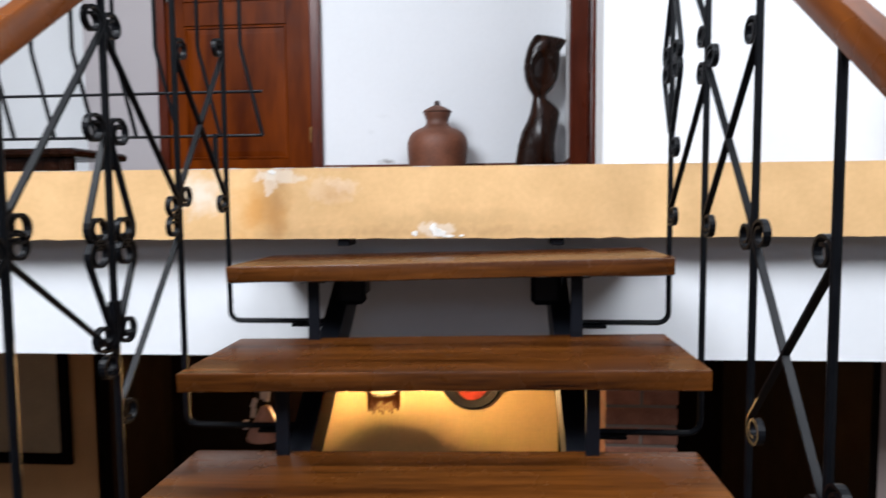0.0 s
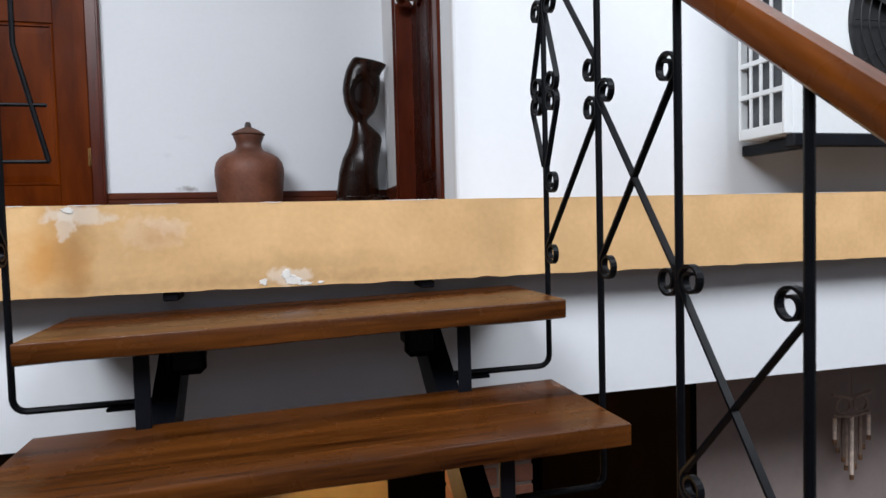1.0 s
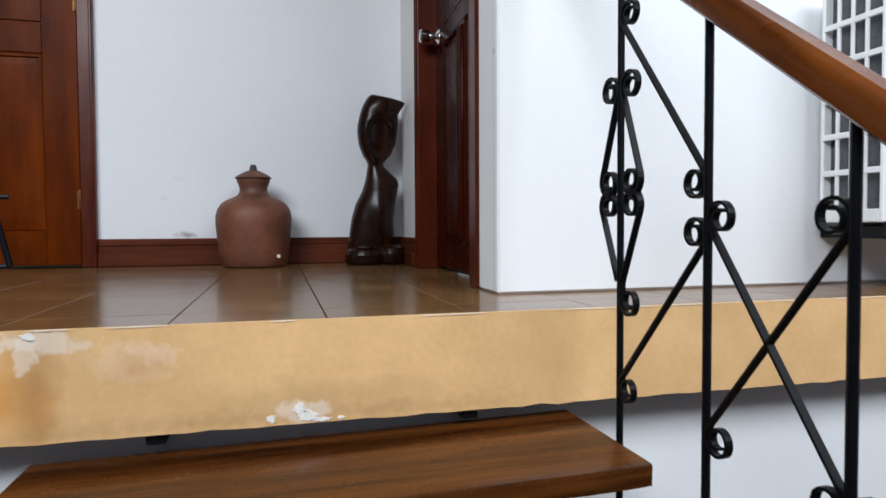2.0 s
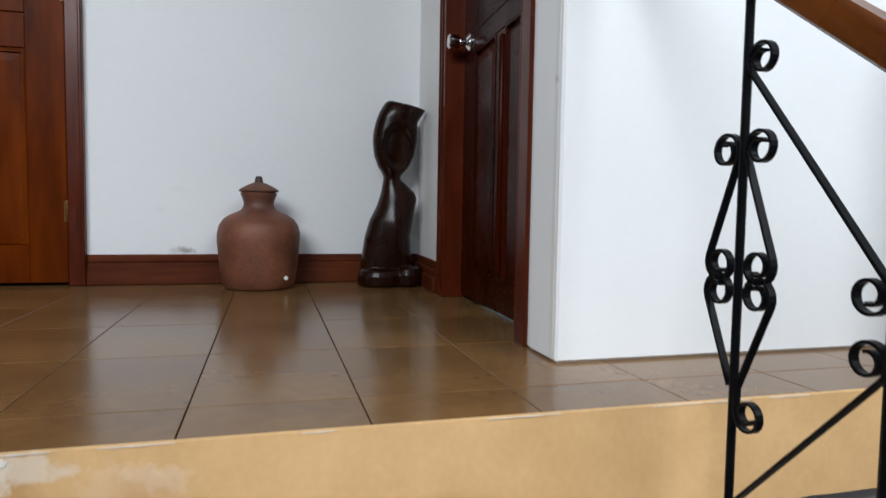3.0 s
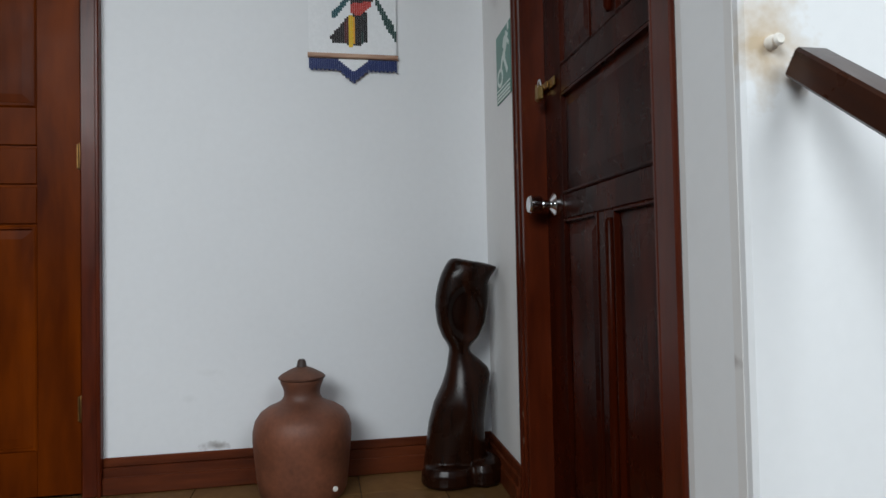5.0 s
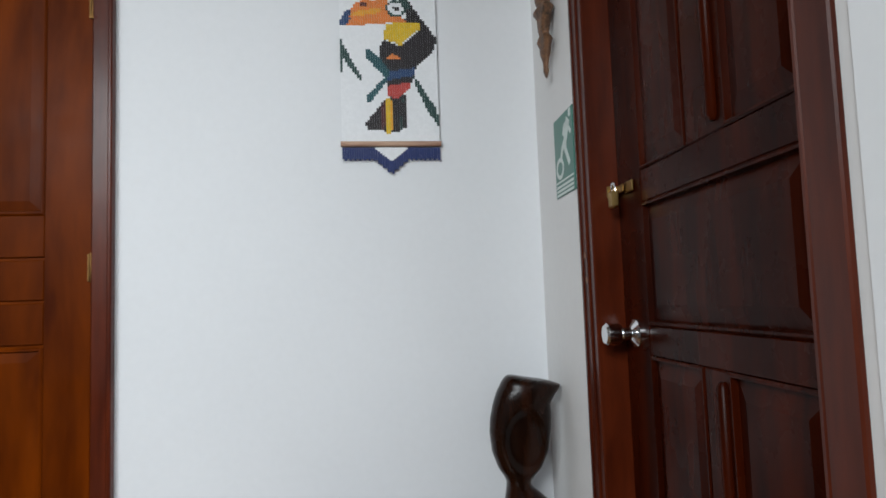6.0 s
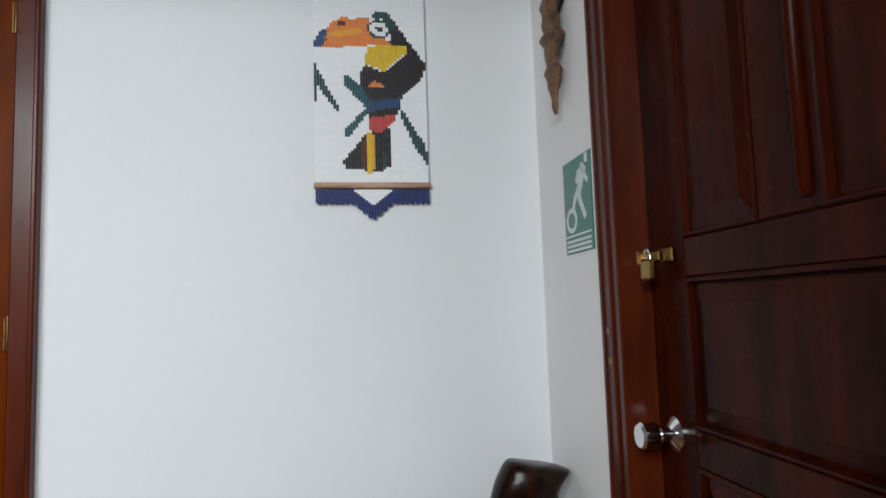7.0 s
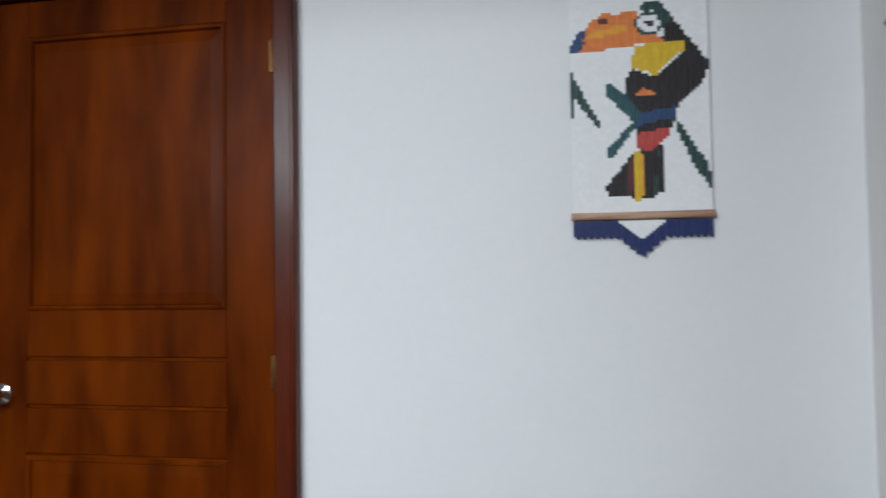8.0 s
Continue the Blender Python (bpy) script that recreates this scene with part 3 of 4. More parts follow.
lid = part("lid", lathe(bm_new(), [(0.066, 0.3895), (0.078, 0.392), (0.079, 0.397), (0.070, 0.405), (0.052, 0.415), (0.034, 0.424), (0.018, 0.430)], (0, 0, 0), 40), LIDCLAY, jar, "darker flared clay lid", True)
part("lid_knob", lathe(bm_new(), [(0.018, 0.428), (0.016, 0.436), (0.014, 0.448), (0.010, 0.455)], (0, 0, 0), 20), DARKCLAY, lid, "dark knob", True)
jar.location = (JX, JY, 0.0)

# ---- carved sculpture: a plain abstract shape ----
OUT = [(0.045, 0.272, 0.508, 0.15), (0.09, 0.277, 0.498, 0.155), (0.15, 0.287, 0.495, 0.155), (0.21, 0.295, 0.492, 0.15), (0.28, 0.315, 0.502, 0.14), (0.34, 0.345, 0.513, 0.13), (0.375, 0.357, 0.520, 0.12), (0.40, 0.364, 0.511, 0.11), (0.43, 0.369, 0.478, 0.095), (0.455, 0.373, 0.449, 0.085),
       (0.47, 0.374, 0.446, 0.085), (0.49, 0.364, 0.462, 0.095), (0.51, 0.350, 0.482, 0.105), (0.56, 0.332, 0.506, 0.12), (0.62, 0.326, 0.517, 0.125), (0.66, 0.330, 0.520, 0.125), (0.70, 0.339, 0.518, 0.125), (0.725, 0.347, 0.532, 0.13), (0.745, 0.355, 0.548, 0.13), (0.757, 0.362, 0.553, 0.125), (0.770, 0.369, 0.520, 0.115), (0.781, 0.377, 0.455, 0.09), (0.790, 0.388, 0.410, 0.05)]
bm = bm_new()
rings = []
zs, xls, xrs, ds = (np.array(c) for c in zip(*OUT))
SEG = 64
for z in np.linspace(0.045, 0.790, 90):
    xl, xr, d = np.interp(z, zs, xls), np.interp(z, zs, xrs), np.interp(z, zs, ds)
    cx, rx = (xl + xr) / 2, (xr - xl) / 2
    ring = []
    for k in range(SEG):
        a = 2 * math.pi * k / SEG
        ca, sa = math.cos(a), math.sin(a)
        x, y = cx + rx * math.copysign(abs(ca) ** 0.85, ca), 1.79 + d / 2 * math.copysign(abs(sa) ** 0.85, sa)
        if sa < 0:
            # shallow oval hollow in the upper part, and a swelling below
            q = ((x - 0.428) / 0.068) ** 2 + ((z - 0.595) / 0.100) ** 2
            if q < 1:
                y += 0.016 * min(1, (1 - q) * 2.2)
            y -= 0.020 * math.exp(-((x - 0.425) / 0.05) ** 2 - ((z - 0.25) / 0.10) ** 2)
        ring.append(bm.verts.new((x, y, z)))
    rings.append(ring)
for a, b in zip(rings, rings[1:]):
    for i in range(SEG):
        bm.faces.new((a[i], a[(i + 1) % SEG], b[(i + 1) % SEG], b[i]))
bm.faces.new(rings[0][::-1]), bm.faces.new(rings[-1])
# rough plinth of two lobes
for cx, cy, rx, ry, h in ((0.365, 1.76, 0.105, 0.085, 0.075), (0.475, 1.775, 0.075, 0.10, 0.085), (0.42, 1.80, 0.13, 0.09, 0.06)):
    r0 = []
    for z, k in ((0.001, 0.92), (0.012, 1.0), (h * 0.6, 1.0), (h * 0.9, 0.9), (h, 0.7)):
        r0.append([bm.verts.new((cx + rx * k * math.cos(a) * (1 + 0.07 * noise.noise((math.cos(a) * 2, cx * 9, z * 20))), cy + ry * k * math.sin(a), z)) for a in [2 * math.pi * i / 24 for i in range(24)]])
    for a, b in zip(r0, r0[1:]):
        for i in range(24):
            bm.faces.new((a[i], a[(i + 1) % 24], b[(i + 1) % 24], b[i]))
    bm.faces.new(r0[0][::-1]), bm.faces.new(r0[-1])
sculpture = tagged(part("sculpture", bm, CARVED, None, "", True), "dark polished carved wooden sculpture, twisted abstract form on a plinth", "sculpture")
fuse = sculpture.modifiers.new("fuse", "REMESH")
fuse.mode, fuse.voxel_size, fuse.use_smooth_shade = "VOXEL", 0.0045, True

# ---- stains with a shape of their own, added to a plaster ----
def stain(mat, center, radii, color, amount, seed=0.0, fine=18.0, ring=False, lo=0.5, hi=1.0):
    nt = mat.node_tree
    n, l = nt.nodes, nt.links
    b = n["Principled BSDF"]
    src = b.inputs["Base Color"].links[0].from_socket
    co = n.new("ShaderNodeTexCoord")
    sub = n.new("ShaderNodeVectorMath")
    sub.operation = "SUBTRACT"
    sub.inputs[1].default_value = center
    l.new(co.outputs["Object"], sub.inputs[0])
    div = n.new("ShaderNodeVectorMath")
    div.operation = "DIVIDE"
    div.inputs[1].default_value = radii
    l.new(sub.outputs[0], div.inputs[0])
    ln = n.new("ShaderNodeVectorMath")
    ln.operation = "LENGTH"
    l.new(div.outputs[0], ln.inputs[0])
    no = n.new("ShaderNodeTexNoise")
    no.inputs["Scale"].default_value, no.inputs["Detail"].default_value = fine, 6
    off = n.new("ShaderNodeVectorMath")
    off.operation = "ADD"
    off.inputs[1].default_value = (seed, seed * 0.7, seed * 1.3)
    l.new(co.outputs["Object"], off.inputs[0]), l.new(off.outputs[0], no.inputs["Vector"])
    add = n.new("ShaderNodeMath")
    add.operation = "MULTIPLY_ADD"
    l.new(no.outputs[0], add.inputs[0])
    add.inputs[1].default_value = 1.6
    l.new(ln.outputs["Value"], add.inputs[2])
    ramp = n.new("ShaderNodeValToRGB")
    e = ramp.color_ramp.elements
    if ring:
        e[0].position, e[0].color = 0.45, (0.25, 0.25, 0.25, 1)
        e[1].position, e[1].color = 0.98, (0, 0, 0, 1)
        k = ramp.color_ramp.elements.new(0.85)
        k.color = (1, 1, 1, 1)
    else:
        e[0].position, e[0].color = lo, (1, 1, 1, 1)
        e[1].position, e[1].color = hi, (0, 0, 0, 1)
    half = n.new("ShaderNodeMath")
    half.operation = "MULTIPLY"
    half.inputs[1].default_value = 0.55
    l.new(add.outputs[0], half.inputs[0]), l.new(half.outputs[0], ramp.inputs[0])
    amt = n.new("ShaderNodeMath")
    amt.operation = "MULTIPLY"
    amt.inputs[1].default_value = amount
    l.new(ramp.outputs[0], amt.inputs[0])
    mix = n.new("ShaderNodeMix")
    mix.data_type = "RGBA"
    l.new(amt.outputs[0], mix.inputs[0]), l.new(src, mix.inputs[6])
    mix.inputs[7].default_value = (*color, 1)
    l.new(mix.outputs[2], b.inputs["Base Color"])


stain(CLAY, (0.02, 0, 0.36), (0.16, 0.3, 0.13), (0.075, 0.036, 0.026), 0.55, 5.0, 14)
stain(YELLOW, (-0.49, 0, -0.11), (0.09, 1, 0.12), (0.62, 0.27, 0.05), 0.75, 1.0)
stain(YELLOW, (-0.44, 0, -0.10), (0.045, 1, 0.13), (0.42, 0.20, 0.06), 0.6, 2.0)
stain(YELLOW, (-0.28, 0, -0.065), (0.10, 1, 0.06), (0.84, 0.64, 0.45), 0.28, 3.0, 34, lo=0.66, hi=0.84)
stain(YELLOW, (-0.25, 0, -0.05), (0.08, 1, 0.035), (0.86, 0.70, 0.52), 0.28, 23.0, 44, lo=0.70, hi=0.82)
stain(YELLOW, (-0.275, 0, -0.07), (0.06, 1, 0.035), (0.55, 0.27, 0.10), 0.5, 7.0, 40)
stain(YELLOW, (0.02, 0, -0.15), (0.30, 1, 0.05), (0.46, 0.28, 0.12), 0.45, 4.0, 26)
stain(YELLOW, (-0.05, 0, -0.18), (0.6, 1, 0.025), (0.36, 0.20, 0.08), 0.4, 5.0, 40)
stain(YELLOW, (-0.43, 0, -0.02), (0.10, 1, 0.028), (0.84, 0.74, 0.62), 0.6, 13.0, 40, lo=0.70, hi=0.90)
stain(YELLOW, (-0.455, 0, -0.04), (0.03, 1, 0.05), (0.84, 0.74, 0.62), 0.5, 15.0, 44, lo=0.72, hi=0.82)
stain(YELLOW, (0.0, 0, -0.172), (0.07, 1, 0.03), (0.84, 0.74, 0.62), 0.5, 17.0, 34, lo=0.66, hi=0.82)
stain(YELLOW, (-0.66, 0, -0.07), (0.08, 1, 0.07), (0.84, 0.74, 0.62), 0.8, 6.0, 30)
WALLST = material("white_wall_paint_bright", (0.80, 0.81, 0.82), 0.75, vary=0.025, scale=2.0, fine=45, bump=0.25, bump_dist=0.0015)
stain(WALLST, (0.535, 0.318, 1.06), (0.085, 0.03, 0.085), (0.48, 0.33, 0.16), 0.8, 2.0, 30)
bpy.data.objects["wall_stair_upper"].data.materials[0] = WALLST
HALLPAINT = material("white_hall_paint", (0.79, 0.80, 0.82), 0.7, vary=0.03, scale=1.6, fine=40, bump=0.16, bump_dist=0.0015)
stain(HALLPAINT, (-0.45, BACK, 0.14), (0.06, 1, 0.02), (0.16, 0.13, 0.11), 0.7, 3.0, 50)
stain(HALLPAINT, (-0.54, BACK, 0.31), (0.03, 1, 0.02), (0.55, 0.55, 0.55), 0.18, 5.0, 60)
stain(HALLPAINT, (-0.47, BACK, 0.40), (0.05, 1, 0.015), (0.58, 0.58, 0.58), 0.15, 8.0, 60)
bpy.data.objects["wall_hall_back"].data.materials[0] = HALLPAINT
SIDEPAINT = material("side_wall_paint", (0.77, 0.76, 0.75), 0.7, vary=0.03, scale=2.0, fine=40, bump=0.3, bump_dist=0.0015)
stain(SIDEPAINT, (0.49, 0.36, 0.62), (1, 0.03, 0.012), (0.25, 0.2, 0.18), 0.6, 1.0, 60)
stain(SIDEPAINT, (0.49, 0.40, 0.86), (1, 0.03, 0.012), (0.3, 0.24, 0.2), 0.6, 4.0, 60)
stain(SIDEPAINT, (0.49, 0.42, 0.48), (1, 0.05, 0.03), (0.6, 0.57, 0.55), 0.5, 9.0, 50)
bpy.data.objects["wall_hall_right"].data.materials[0] = SIDEPAINT


def chip(cx, cz, rx, rz, seed, y=-0.0016):
    """A patch of bare plaster with a ragged rim, half a millimetre proud of the ochre face."""
    bm = bm_new()
    n = 60
    rim, inner = [], []
    for i in range(n):
        a = 2 * math.pi * i / n
        k = 1 + 0.5 * noise.noise((math.cos(a) * 1.7 + seed, math.sin(a) * 1.7, seed)) + 0.35 * noise.noise((math.cos(a) * 5, math.sin(a) * 5, seed)) + 0.2 * noise.noise((math.cos(a) * 14, math.sin(a) * 14, seed))
        px, pz = cx + rx * k * math.cos(a), max(SLAB + 0.001, min(-0.0015, cz + rz * k * math.sin(a)))
        rim.append(bm.verts.new((px, y + 0.0006, pz)))
        inner.append(bm.verts.new((cx + (px - cx) * 0.9, y, cz + (pz - cz) * 0.9)))
    for i in range(n):
        bm.faces.new((rim[i], rim[(i + 1) % n], inner[(i + 1) % n], inner[i]))
    bm.faces.new(inner)
    return part("chipped_patch", bm, CHIP, fascia, "bare white plaster where the paint has flaked")


for c in ((-0.004, -0.166, 0.011, 0.010, 1.1), (0.012, -0.180, 0.020, 0.010, 2.3), (0.036, -0.189, 0.016, 0.004, 8.2), (-0.055, -0.181, 0.010, 0.006, 3.7), (0.072, -0.188, 0.007, 0.003, 5.1), (-0.45, -0.010, 0.010, 0.006, 4.4)):
    chip(*c)
# worn, pale upper arris where tile bed and paint meet
random.seed(12)
ex = -1.6
while ex < 1.6:
    ln = random.uniform(0.03, 0.16)
    bm = bm_new()
    k = max(3, int(ln / 0.006))
    lo, hi = [], []
    for i in range(k + 1):
        px = ex + ln * i / k
        lo.append(bm.verts.new((px, -0.0022, -0.0003 - random.uniform(0.0, 0.0010) * math.sin(math.pi * (0.1 + 0.8 * i / k)))))
        hi.append(bm.verts.new((px, -0.0018, 0.0004)))
    for i in range(k):
        bm.faces.new((lo[i], lo[i + 1], hi[i + 1], hi[i]))
    part("worn_edge", bm, CHIP, fascia)
    ex += ln + random.uniform(0.0, 0.25)

# ---- landing railing beside the stairs ----
guard = thing("landing_railing", "black iron landing railing with bars kinked above two rails", "railing")
GY = 0.12
for z in (0.104, 0.231):
    part("rail", tube(bm_new(), [(-4.1, GY, z), (-2.0, GY, z), (-0.515, GY, z)], 0.0045, 8), IRON, guard, smooth=True)
gx = -0.576
while gx > -3.9:
    bm = bm_new()
    tube(bm, [(gx, GY, 0.78), (gx, GY, 0.365), (gx + 0.004, GY, 0.345), (gx + 0.060, GY, 0.104)], 0.006, 8)
    part("bar", bm, IRON, guard, smooth=True)
    gx -= 0.1285
for px in (-0.66, -1.9, -3.2):
    part("foot", boxes((px - 0.006, px + 0.006, GY - 0.006, GY + 0.006, 0.0, 0.11), (px - 0.025, px + 0.025, GY - 0.025, GY + 0.025, 0.0, 0.005), bevel=0.001), IRON, guard)
part("handrail", box(bm_new(), -4.1, -0.48, GY - 0.028, GY + 0.028, 0.775, 0.835, 0.012), RAILWOOD, guard, "varnished wooden handrail", True)

# ---- low dark bench on the landing ----
bench = thing("bench", "low dark brown wooden bench on the landing", "bench")
part("seat", box(bm_new(), -2.75, -1.80, 1.15, 1.60, 0.135, 0.175, 0.012), CARVED, bench)
for bx in (-2.70, -1.90):
    for by in (1.19, 1.51):
        part("leg", box(bm_new(), bx, bx + 0.05, by, by + 0.05, 0.0, 0.135, 0.006), CARVED, bench)
part("apron", box(bm_new(), -2.65, -1.90, 1.20, 1.22, 0.07, 0.135, 0.004), CARVED, bench)

# ---- outdoor air conditioner unit on the wall ----
ac = thing("air_conditioner", "white outdoor air conditioner unit on black wall brackets", "air conditioner")
X0, X1, Y0, Y1, Z0, Z1 = 1.433, 2.24, 0.066, 0.262, 0.178, 0.83
part("body", boxes((X0 + 0.03, X1, Y0, Y1, Z0, Z1), bevel=0.003), ACWHITE, ac)
for d in ((Y0, Y0 + 0.012, Z0, Z1), (Y1 - 0.012, Y1, Z0, Z1), (Y0 + 0.0125, Y1 - 0.0125, Z1 - 0.02, Z1), (Y0 + 0.0125, Y1 - 0.0125, Z0, Z0 + 0.035)):
    part("rim", boxes((X0, X0 + 0.0295, *d), bevel=0.003), ACWHITE, ac)
part("coil", boxes((X0 + 0.027, X0 + 0.034, Y0 + 0.012, Y1 - 0.012, Z0 + 0.03, Z1 - 0.015)), FIN, ac, "dark coil behind the grille")
for k in range(1, 4):
    y = Y0 + 0.012 + (Y1 - Y0 - 0.024) * k / 4
    part("grille_bar", box(bm_new(), X0, X0 + 0.008, y - 0.0055, y + 0.0055, Z0 + 0.03, Z1 - 0.015, 0.002), ACWHITE, ac)
for k in range(1, 6):
    z = Z0 + 0.035 + (Z1 - Z0 - 0.055) * k / 6
    part("grille_bar", box(bm_new(), X0 - 0.001, X0 + 0.009, Y0 + 0.01, Y1 - 0.01, z - 0.008, z + 0.008, 0.002), ACWHITE, ac)
FX, FZ, FR = 1.905, 0.515, 0.242
RX = Matrix.Rotation(math.pi / 2, 4, "X")
fan = part("fan_recess", lathe(bm_new(), [(FR, 0.0), (FR, 0.004), (FR - 0.012, 0.006), (FR - 0.014, 0.002)], (FX, Y0 - 0.0005, FZ), 48, RX), BLACK, ac, "black round fan opening", True)
for k in range(3):
    a = 2 * math.pi * k / 3 + 0.4
    bl = bm_new()
    pts = [(0.05, -0.35), (0.19, -0.5), (0.205, 0.25), (0.05, 0.35)]
    lo = [bl.verts.new((FX + r * math.cos(a + d), Y0 - 0.010 - 0.004 * i, FZ + r * math.sin(a + d))) for i, (r, d) in enumerate(pts)]
    hi = [bl.verts.new(v.co + Vector((0, -0.002, 0))) for v in lo]
    bl.faces.new(lo), bl.faces.new(hi[::-1])
    for i in range(4):
        bl.faces.new((lo[i], lo[(i + 1) % 4], hi[(i + 1) % 4], hi[i]))
    part("blade", bl, BLACK, fan, "dark fan blade")
for r in (0.05, 0.085, 0.12, 0.155, 0.19, 0.222):
    part("guard_ring", tube(bm_new(), [(FX + r * math.cos(2 * math.pi * i / 40), Y0 - 0.026, FZ + r * math.sin(2 * math.pi * i / 40)) for i in range(41)], 0.0022, 6), BLACK, fan, smooth=True)
for k in range(6):
    a = math.pi * k / 6
    part("guard_spoke", tube(bm_new(), [(FX - FR * math.cos(a), Y0 - 0.023, FZ - FR * math.sin(a)), (FX + FR * math.cos(a), Y0 - 0.023, FZ + FR * math.sin(a))], 0.0022, 6), BLACK, fan)
for bx in (X0 + 0.06, X1 - 0.12):
    part("bracket", boxes((bx, bx + 0.035, 0.04, 0.318, 0.135, 0.170), bevel=0.003), STEEL, ac)
part("bracket", box(bm_new(), X0 + 0.02, X1 - 0.02, 0.05, 0.085, 0.140, 0.1775, 0.003), STEEL, ac)
for fx in (X0 + 0.09, X1 - 0.1):
    part("mount_foot", box(bm_new(), fx, fx + 0.05, Y0 + 0.03, Y1 - 0.03, 0.170, 0.180, 0.003), BLACK, ac)
part("screw", lathe(bm_new(), [(0.006, 0), (0.006, 0.002), (0.003, 0.003)], (1.50, Y0, 0.25), 10, RX), CHROME, ac)

# ---- bead hanging in plain coloured shapes ----
hanging = thing("bead_hanging", "hanging of white bead strings with plain coloured shapes and blue fringe", "wall hanging")
BEADS = {k: material("beads_" + k, c, 0.6, vary=0.04 if k == "white" else 0.15, scale=80, fine=300, bump=0.0 if k == "white" else 0.4) for k, c in {
    "white": (0.84, 0.85, 0.87), "orange": (0.75, 0.22, 0.05), "yellow": (0.72, 0.47, 0.02), "amber": (0.78, 0.36, 0.03), "black": (0.014, 0.010, 0.012), "teal": (0.015, 0.085, 0.10),
    "green": (0.02, 0.06, 0.055), "red": (0.50, 0.06, 0.05), "blue": (0.005, 0.020, 0.12), "maroon": (0.10, 0.02, 0.02), "navy": (0.02, 0.06, 0.16)}.items()}
SHAPES = []


def shape(color, *pts):
    SHAPES.append((color, pts))


shape("black", (455, 54), (493, 54), (490, 71), (477, 83), (465, 74))
shape("white", (439, 41), (469, 27), (503, 36), (517, 66), (503, 93), (472, 103), (443, 87), (432, 64))
shape("green", (424, 46), (464, 15), (518, 25), (533, 66), (516, 103), (472, 115), (433, 100), (422, 71))
shape("maroon", (277, 36), (321, 30), (318, 54), (287, 56))
shape("amber", (227, 115), (239, 87), (391, 62), (391, 91), (257, 113))
shape("navy", (166, 164), (173, 129), (198, 90), (230, 68), (232, 95), (219, 115), (227, 126), (201, 166))
shape("orange", (201, 167), (230, 68), (258, 36), (297, 15), (356, 19), (433, 5), (438, 105), (522, 120), (529, 146), (422, 148), (354, 156))
shape("yellow", (422, 152), (530, 140), (604, 146), (601, 183), (542, 222), (492, 280), (464, 257), (404, 238), (409, 198))
shape("orange", (406, 352), (438, 335), (450, 317), (475, 335), (500, 341), (490, 358))
shape("navy", (431, 421), (572, 399), (571, 443), (464, 463), (420, 472))
shape("teal", (302, 302), (317, 288), (379, 346), (436, 424), (437, 460), (408, 484), (313, 607), (298, 563), (404, 455), (305, 346))
shape("red", (420, 503), (545, 482), (535, 524), (466, 578), (423, 559))
shape("yellow", (409, 578), (425, 578), (425, 767), (410, 767))
shape("amber", (427, 580), (440, 580), (439, 753), (427, 753))
shape("maroon", (384, 619), (401, 595), (398, 751), (381, 751))
shape("green", (489, 571), (500, 569), (496, 739), (485, 744))
shape("black", (410, 571), (520, 547), (516, 732), (477, 757), (314, 751), (289, 720), (298, 703))
shape("green", (430, 17), (460, -26), (519, -20), (566, 56), (531, 71), (518, 27), (479, 7))
shape("black", (519, -16), (691, 227), (687, 292), (577, 399), (550, 489), (424, 505), (416, 445), (386, 387), (373, 290), (404, 242), (492, 280), (599, 183), (604, 146), (522, 144), (529, 76))
shape("green", (555, 440), (580, 463), (676, 619), (701, 696), (699, 742), (633, 640), (579, 515))
shape("green", (160, 205), (173, 251), (197, 300), (245, 397), (287, 465), (265, 471), (221, 407), (181, 353), (174, 428), (157, 431))


def inside(px, py, pts):
    hit = False
    for (ax, ay), (bx, by) in zip(pts, pts[1:] + pts[:1]):
        if (ay > py) != (by > py) and px < (bx - ax) * (py - ay) / (by - ay) + ax:
            hit = not hit
    return hit


HX0, HX1, HZ = -0.105, 0.222, 1.556
UNIT = (HX1 - HX0) / 530
VUNIT = UNIT
bead_bm = {}
NS = 42
for i in range(NS):
    x = HX0 + (HX1 - HX0) * (i + 0.5) / NS
    px = 165 + (x - HX0) / UNIT
    runs, last = [], None
    steps = [820 - k * 11 for k in range(0, 105)]
    for py in steps:
        color = "white"
        for c, pts in SHAPES:
            if inside(px, py, pts):
                color = c
                break
        if color != last:
            runs.append([color, py, py])
            last = color
        runs[-1][2] = py - 11
    # fringe below the rod: a straight hem with a point in the middle
    off = abs(x - (HX0 + HX1) / 2)
    tip = 0.050 if off > 0.056 else 0.098 - off * 0.857
    jag = 0.006 * (i % 2)
    top = 0.0 if off > 0.056 else (0.059 - off * 0.79)
    fz0, fz1 = HZ - 0.012, HZ - tip - jag
    if top > 0.0:
        runs += [["white", 820 + 0.012 / UNIT, 820 + top / UNIT]]
    runs += [["blue", 820 + max(0.012, top) / UNIT, 820 + (tip + jag) / UNIT]]
    yw = BACK - 0.012 + 0.001 * math.sin(i * 2.4)
    for color, a, b in runs:
        bm = bead_bm.setdefault(color, bm_new())
        z0, z1 = sorted((HZ - (a - 820) * VUNIT, HZ - (b - 820) * VUNIT))
        w = (HX1 - HX0) / NS * (0.48 if color != "white" else 0.50)
        vs = [[bm.verts.new((x + w * c, yw + w * s, z)) for c, s in ((-0.96, 0.25), (-0.96, -0.35), (0.96, -0.35), (0.96, 0.25))] for z in (z0, z1)]
        for k in range(4):
            bm.faces.new((vs[0][k], vs[0][(k + 1) % 4], vs[1][(k + 1) % 4], vs[1][k]))
        bm.faces.new(vs[0][::-1]), bm.faces.new(vs[1])
